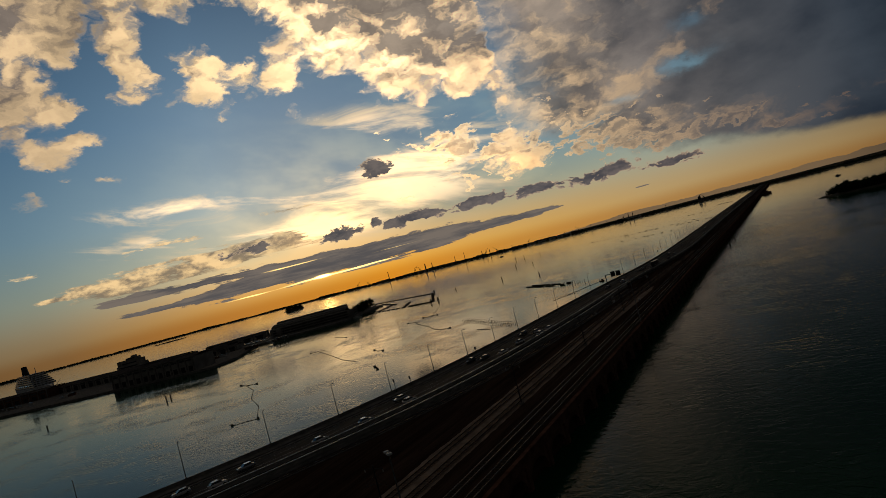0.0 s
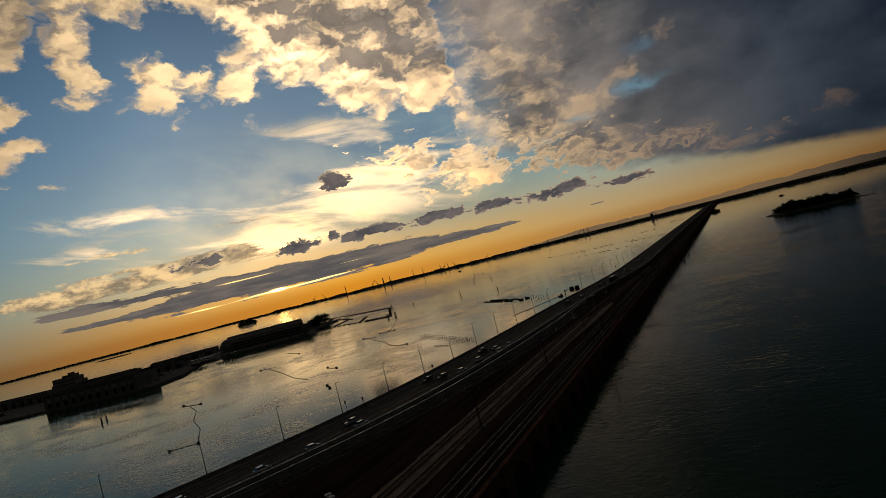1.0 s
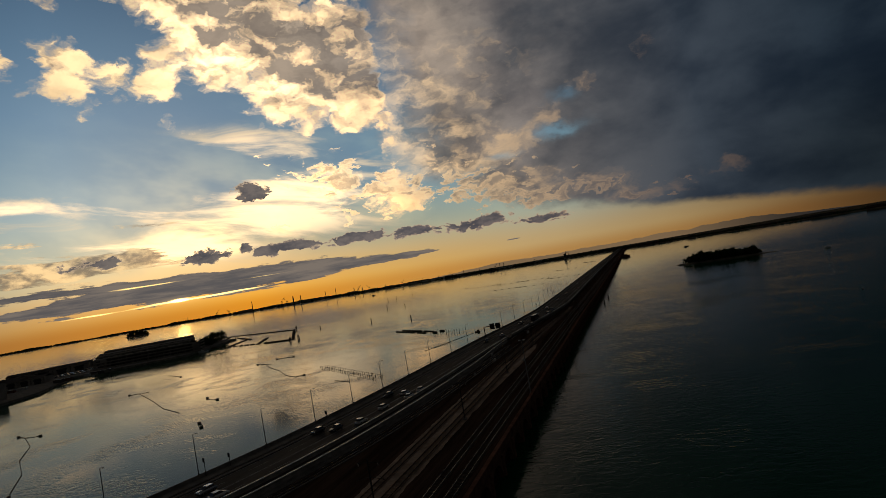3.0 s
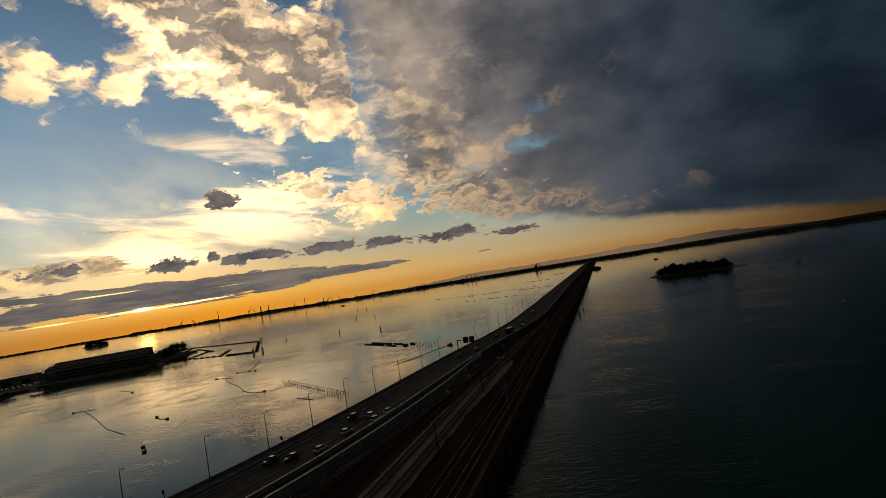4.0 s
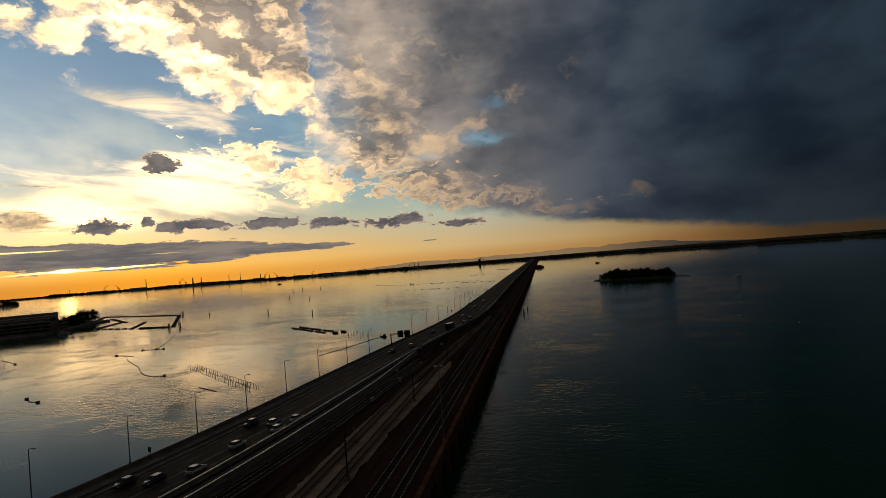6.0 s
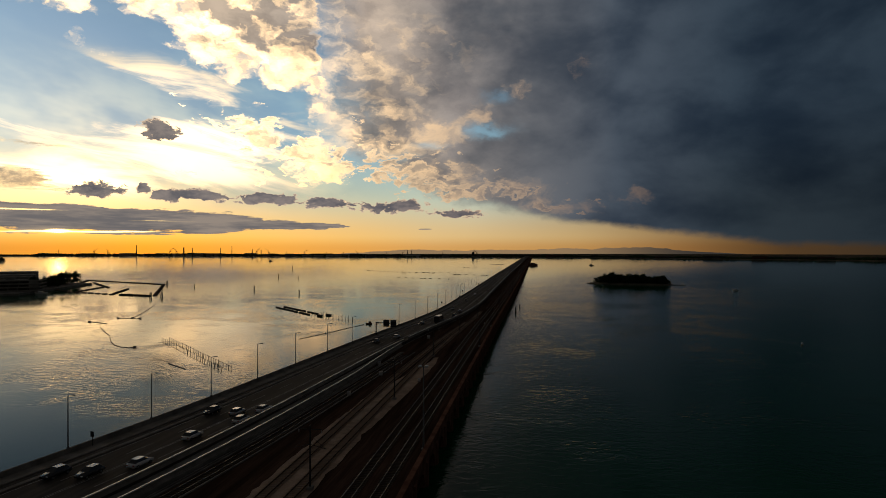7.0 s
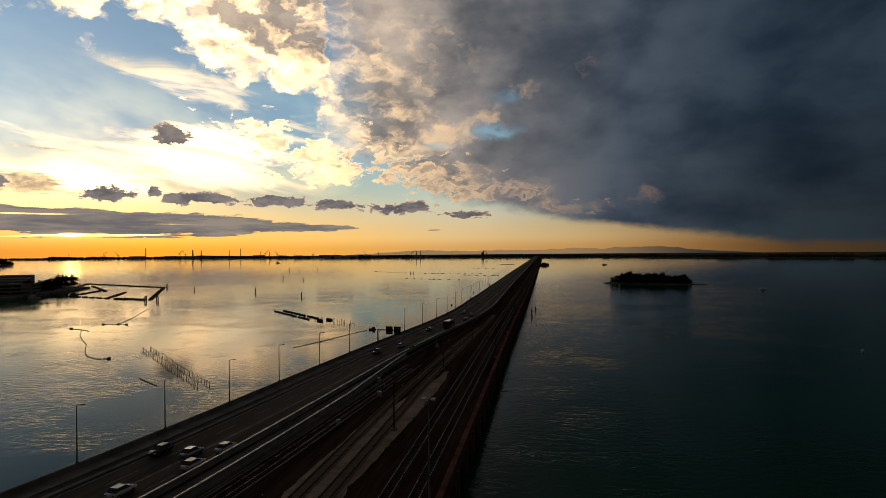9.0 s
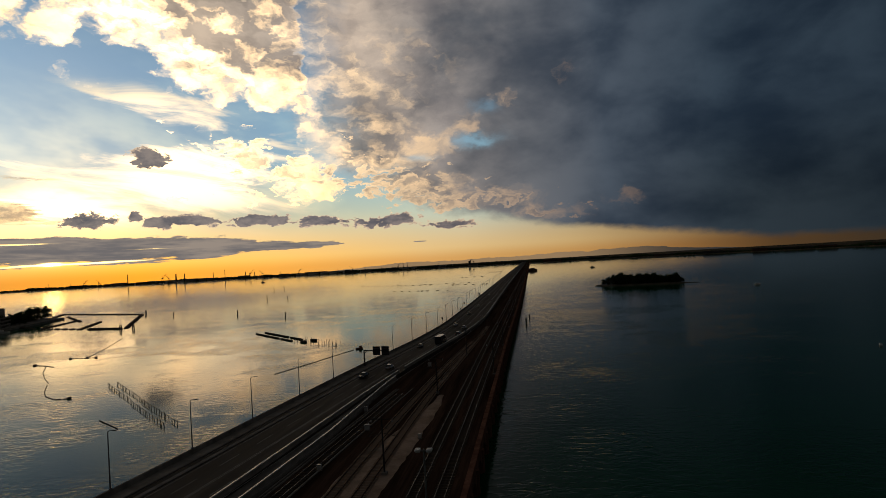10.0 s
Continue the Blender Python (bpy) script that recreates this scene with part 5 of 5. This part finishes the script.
for x, y, h in ((-213, 505, 7), (-282, 553, 8), (-366, 580, 6), (-9, 378, 6), (-7, 410, 4), (-337, 127, 6), (-343, 134, 5), (-428, 95, 5), (-372, 806, 10),
                (-330, 780, 7), (-52 - 6, 335, 5), (-58, 470, 6), (-58, 640, 7), (-230, 1010, 6), (-224, 1008, 6), (150, 900, 7),
                (-520, 1150, 12), (-505, 1165, 12), (-470, 1180, 9)):
    channel_marker(x, y, h * 0.55)


def boat(x, y, turn, s, label, hull):
    b = thing("boat", label, "boat", "boats on the lagoon", at=(x, y, 0), turn=turn)
    bm = bmesh.new()
    outline = [(-3, 1.0), (0.5, 1.15), (2.4, 0.7), (3.6, 0), (2.4, -0.7), (0.5, -1.15), (-3, -1.0)]
    lo = [bm.verts.new((u * 0.86 * s, v * 0.7 * s, -0.3)) for u, v in outline]
    hi = [bm.verts.new((u * s, v * s, 0.9 * s)) for u, v in outline]
    bm.faces.new(hi), bm.faces.new(lo[::-1])
    for k in range(7):
        bm.faces.new((lo[k], lo[(k + 1) % 7], hi[(k + 1) % 7], hi[k]))
    bmesh.ops.recalc_face_normals(bm, faces=bm.faces)
    part("hull", bm, hull, b)
    part("cabin", box(bmesh.new(), -0.4 * s, 0, 1.35 * s, 2.4 * s, 1.5 * s, 0.9 * s, 0, 0.12 * s), hull, b)
    part("windscreen", box(bmesh.new(), 0.85 * s, 0, 1.4 * s, 0.08, 1.3 * s, 0.55 * s), GLASS, b)


boat(202, 607, 0.3, 1.0, "small white motorboat on the dark water", CAR_WHITE)
boat(118, 266, 1.2, 0.45, "tiny white dinghy on the dark water", CAR_WHITE)
boat(-470, 478, 0.6, 1.8, "white moored motorboat by the trees", CAR_WHITE)
boat(-452, 470, 0.4, 1.6, "white moored motorboat at the pontoon", CAR_WHITE)
boat(-520, 388, 2.2, 1.1, "small white boat under the car park wall", CAR_WHITE)
boat(-905, 1900, 0.4, 2.2, "dark workboat far off on the lagoon", DARK_STEEL)
boat(150, 1500, 0.2, 1.8, "dark barge far beyond the islet", DARK_STEEL)


# ---- mainland ----
SHORE = [(-78, 4650), (-60, 4650), (-46, 4600), (-38, 4300), (-30, 3900), (-24, 3500), (-15, 3150), (-6, 3000), (0, 2960), (6, 2800), (14, 2650), (24, 2500), (36, 2350), (60, 2200)]


def shore_at(a):
    return float(np.interp(a, [p[0] for p in SHORE], [p[1] for p in SHORE]))


def polar(a, r):
    return r * math.sin(radians(a)), r * math.cos(radians(a))


bm = bmesh.new()
rings = []
for k in range(277):
    a = -78 + k * 0.5
    r = shore_at(a) + 30 * noise.noise((a * 0.9, 0, 0))
    rings.append([bm.verts.new((*polar(a, q), z)) for q, z in ((r - 8, -0.5), (r, 2.2), (r + 60, 3.0 + 1.2 * noise.noise((a * 2, 5, 0))), (4700 if r < 4640 else r + 60, 4.0))])
for p, q in zip(rings, rings[1:]):
    for j in range(3):
        bm.faces.new((p[j], q[j], q[j + 1], p[j + 1]))
bmesh.ops.recalc_face_normals(bm, faces=bm.faces)
tagged(part("ground_mainland", bm, EARTH), "low dark mainland shore across the lagoon", "shore", kind="structure")

# far woods: uneven clumps of leaves along the shore
verts, faces = [], []
rnd = random.Random(5)
for k in range(7000):
    a = rnd.uniform(-76, 58)
    if -44 < a < -8 and rnd.random() < 0.25:
        continue
    r = shore_at(a) + rnd.uniform(20, 150)
    big = 0.6 + 0.8 * max(0.0, noise.noise((a * 0.45, 2.0, 0)) + 0.35)
    h = rnd.uniform(5, 11) * big * (r / 2800) * (0.7 if a < -44 else 1.0)
    x, y = polar(a, r)
    w = h * rnd.uniform(0.5, 0.9)
    n = len(verts)
    sp = rnd.uniform(0, 6.28)
    for j in range(5):
        g = sp + j * 1.2566
        verts.append((x + math.cos(g) * w, y + math.sin(g) * w, 2.0))
    for j in range(5):
        g = sp + 0.6 + j * 1.2566
        verts.append((x + math.cos(g) * w * 0.85, y + math.sin(g) * w * 0.85, 2.0 + h * rnd.uniform(0.5, 0.75)))
    verts.append((x, y, 2.0 + h))
    for j in range(5):
        m = (j + 1) % 5
        faces += [(n + j, n + m, n + 5 + j), (n + m, n + 5 + m, n + 5 + j), (n + 5 + j, n + 5 + m, n + 10)]
me = bpy.data.meshes.new("far_wood")
me.from_pydata(verts, [], faces)
me.materials.append(LEAF)
tagged(new("far_wood", me), "dark belt of trees along the far shore", "trees", kind="stuff")


def far_building(a, back, w, d, h, label, mat, roof=True):
    r = shore_at(a) + back
    b = thing("far_building", label, "building", "buildings on the far shore", at=(*polar(a, r), 2.0), turn=-radians(a))
    wall = part("wall", box(bmesh.new(), 0, 0, h / 2, w, d, h), mat, b)
    part("roof", box(bmesh.new(), 0, 0, h + 0.6, w + 2, d + 2, 1.2, 0, 0.3), ROOFING, b)
    rows = max(1, int(h / 7))
    for q in range(rows):
        part("window_band", box(bmesh.new(), 0, -d / 2 - 0.06, 3.5 + q * 6.5, w * 0.8, 0.3, 2.0), WINDOW, wall)


rnd = random.Random(17)
for k in range(120):
    a = rnd.uniform(-41, 34) if k < 74 else rnd.uniform(-36, -4)
    h = rnd.uniform(6, 14) * (1.1 if a < -14 else 0.75)
    far_building(a, rnd.uniform(25, 120), rnd.uniform(25, 95), 40, h, rnd.choice(("pale industrial shed on the far shore", "grey block on the far shore", "dark works building on the far shore")),
                 rnd.choice((PLASTER, CONCRETE, WHITE, ROOFING)) if a < -5 else rnd.choice((ROOFING, BRICK)))
far_building(-37.4, 60, 46, 50, 15, "large dark power station hall on the far shore", ROOFING)
far_building(-38.4, 60, 34, 50, 11, "dark stepped hall on the far shore", ROOFING)
far_building(-21.4, 70, 42, 40, 14, "domed dark works hall on the far shore", ROOFING)
far_building(-5.8, 60, 11, 14, 24, "dark tapering tower block on the far shore", ROOFING)
far_building(-13.2, 60, 26, 30, 14, "dark works block on the far shore", ROOFING)


def chimney(a, back, h, r0, label):
    c = thing("chimney", label, "chimney", "chimneys on the far shore", at=(*polar(a, shore_at(a) + back), 2.0))
    part("shaft", rod(bmesh.new(), (0, 0, 0), (0, 0, h), r0, r0 * 0.6, 12), CONCRETE, c)
    part("rim", rod(bmesh.new(), (0, 0, h - 3), (0, 0, h), r0 * 0.75, None, 12), DARK_STEEL, c)


for a, h, r0 in ((-36.8, 112, 4.5), (-33.0, 88, 7), (-32.3, 84, 5), (-29.9, 84, 3), (-28.9, 100, 3), (-27.1, 66, 4), (-26.3, 60, 4), (-24.0, 44, 2.5), (-18.6, 40, 2.5), (-16.0, 48, 2.5),
                 (-12.3, 58, 3), (-11.9, 55, 3), (-8.8, 42, 2), (-5.7, 52, 4.5), (-39.0, 48, 2.5), (-42.5, 60, 2.0), (-41.0, 52, 2.0), (-20.2, 40, 2), (-14.4, 38, 2), (-3.2, 30, 2), (2.5, 28, 2), (7.5, 30, 2)):
    chimney(a, 70, h * 0.60, r0 * 0.75, "tall thin chimney of the works on the far shore")


def far_crane(a, s, flip):
    x, y = polar(a, shore_at(a) + 35)
    c = thing("dock_crane", "dark dock crane on the far shore", "crane", "dock cranes on the far shore", at=(x, y, 2.0), turn=-radians(a))
    for u in (-1, 1):
        part("leg", rod(bmesh.new(), (7 * s * u, 0, 0), (4 * s * u, 0, 30 * s), 1.2 * s), DARK_STEEL, c)
    part("house", box(bmesh.new(), 0, 0, 32 * s, 11 * s, 8 * s, 6 * s), DARK_STEEL, c)
    part("jib", rod(bmesh.new(), (0, 0, 33 * s), (28 * s * flip, 0, 62 * s), 1.3 * s, 0.6 * s), DARK_STEEL, c)
    part("tie", rod(bmesh.new(), (-7 * s * flip, 0, 42 * s), (24 * s * flip, 0, 58 * s), 0.5 * s), DARK_STEEL, c)


for a, s, f in ((-34.1, 0.9, 1), (-33.6, 0.8, -1), (-26.7, 0.8, 1), (-25.6, 0.7, -1), (-22.3, 0.6, 1), (-17.2, 0.55, -1), (-40.0, 0.8, 1), (-38.9, 0.7, -1), (-12.8, 0.6, 1), (-5.4, 0.6, -1)):
    far_crane(a, s, f)

# hills on the horizon, their haze painted in as emission
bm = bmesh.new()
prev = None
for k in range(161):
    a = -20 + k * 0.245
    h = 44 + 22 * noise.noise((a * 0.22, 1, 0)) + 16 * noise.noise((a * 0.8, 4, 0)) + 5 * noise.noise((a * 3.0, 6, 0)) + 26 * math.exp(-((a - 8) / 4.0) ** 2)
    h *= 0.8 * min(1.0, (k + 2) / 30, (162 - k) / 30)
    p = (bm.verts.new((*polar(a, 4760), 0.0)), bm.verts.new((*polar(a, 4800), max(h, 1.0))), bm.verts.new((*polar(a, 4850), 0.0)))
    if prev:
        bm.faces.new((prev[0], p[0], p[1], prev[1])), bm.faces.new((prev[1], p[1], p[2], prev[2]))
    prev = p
tagged(part("backdrop_hills", bm, HILLS), "far hills beyond the mainland with haze painted as a glow", "hills", kind="structure")
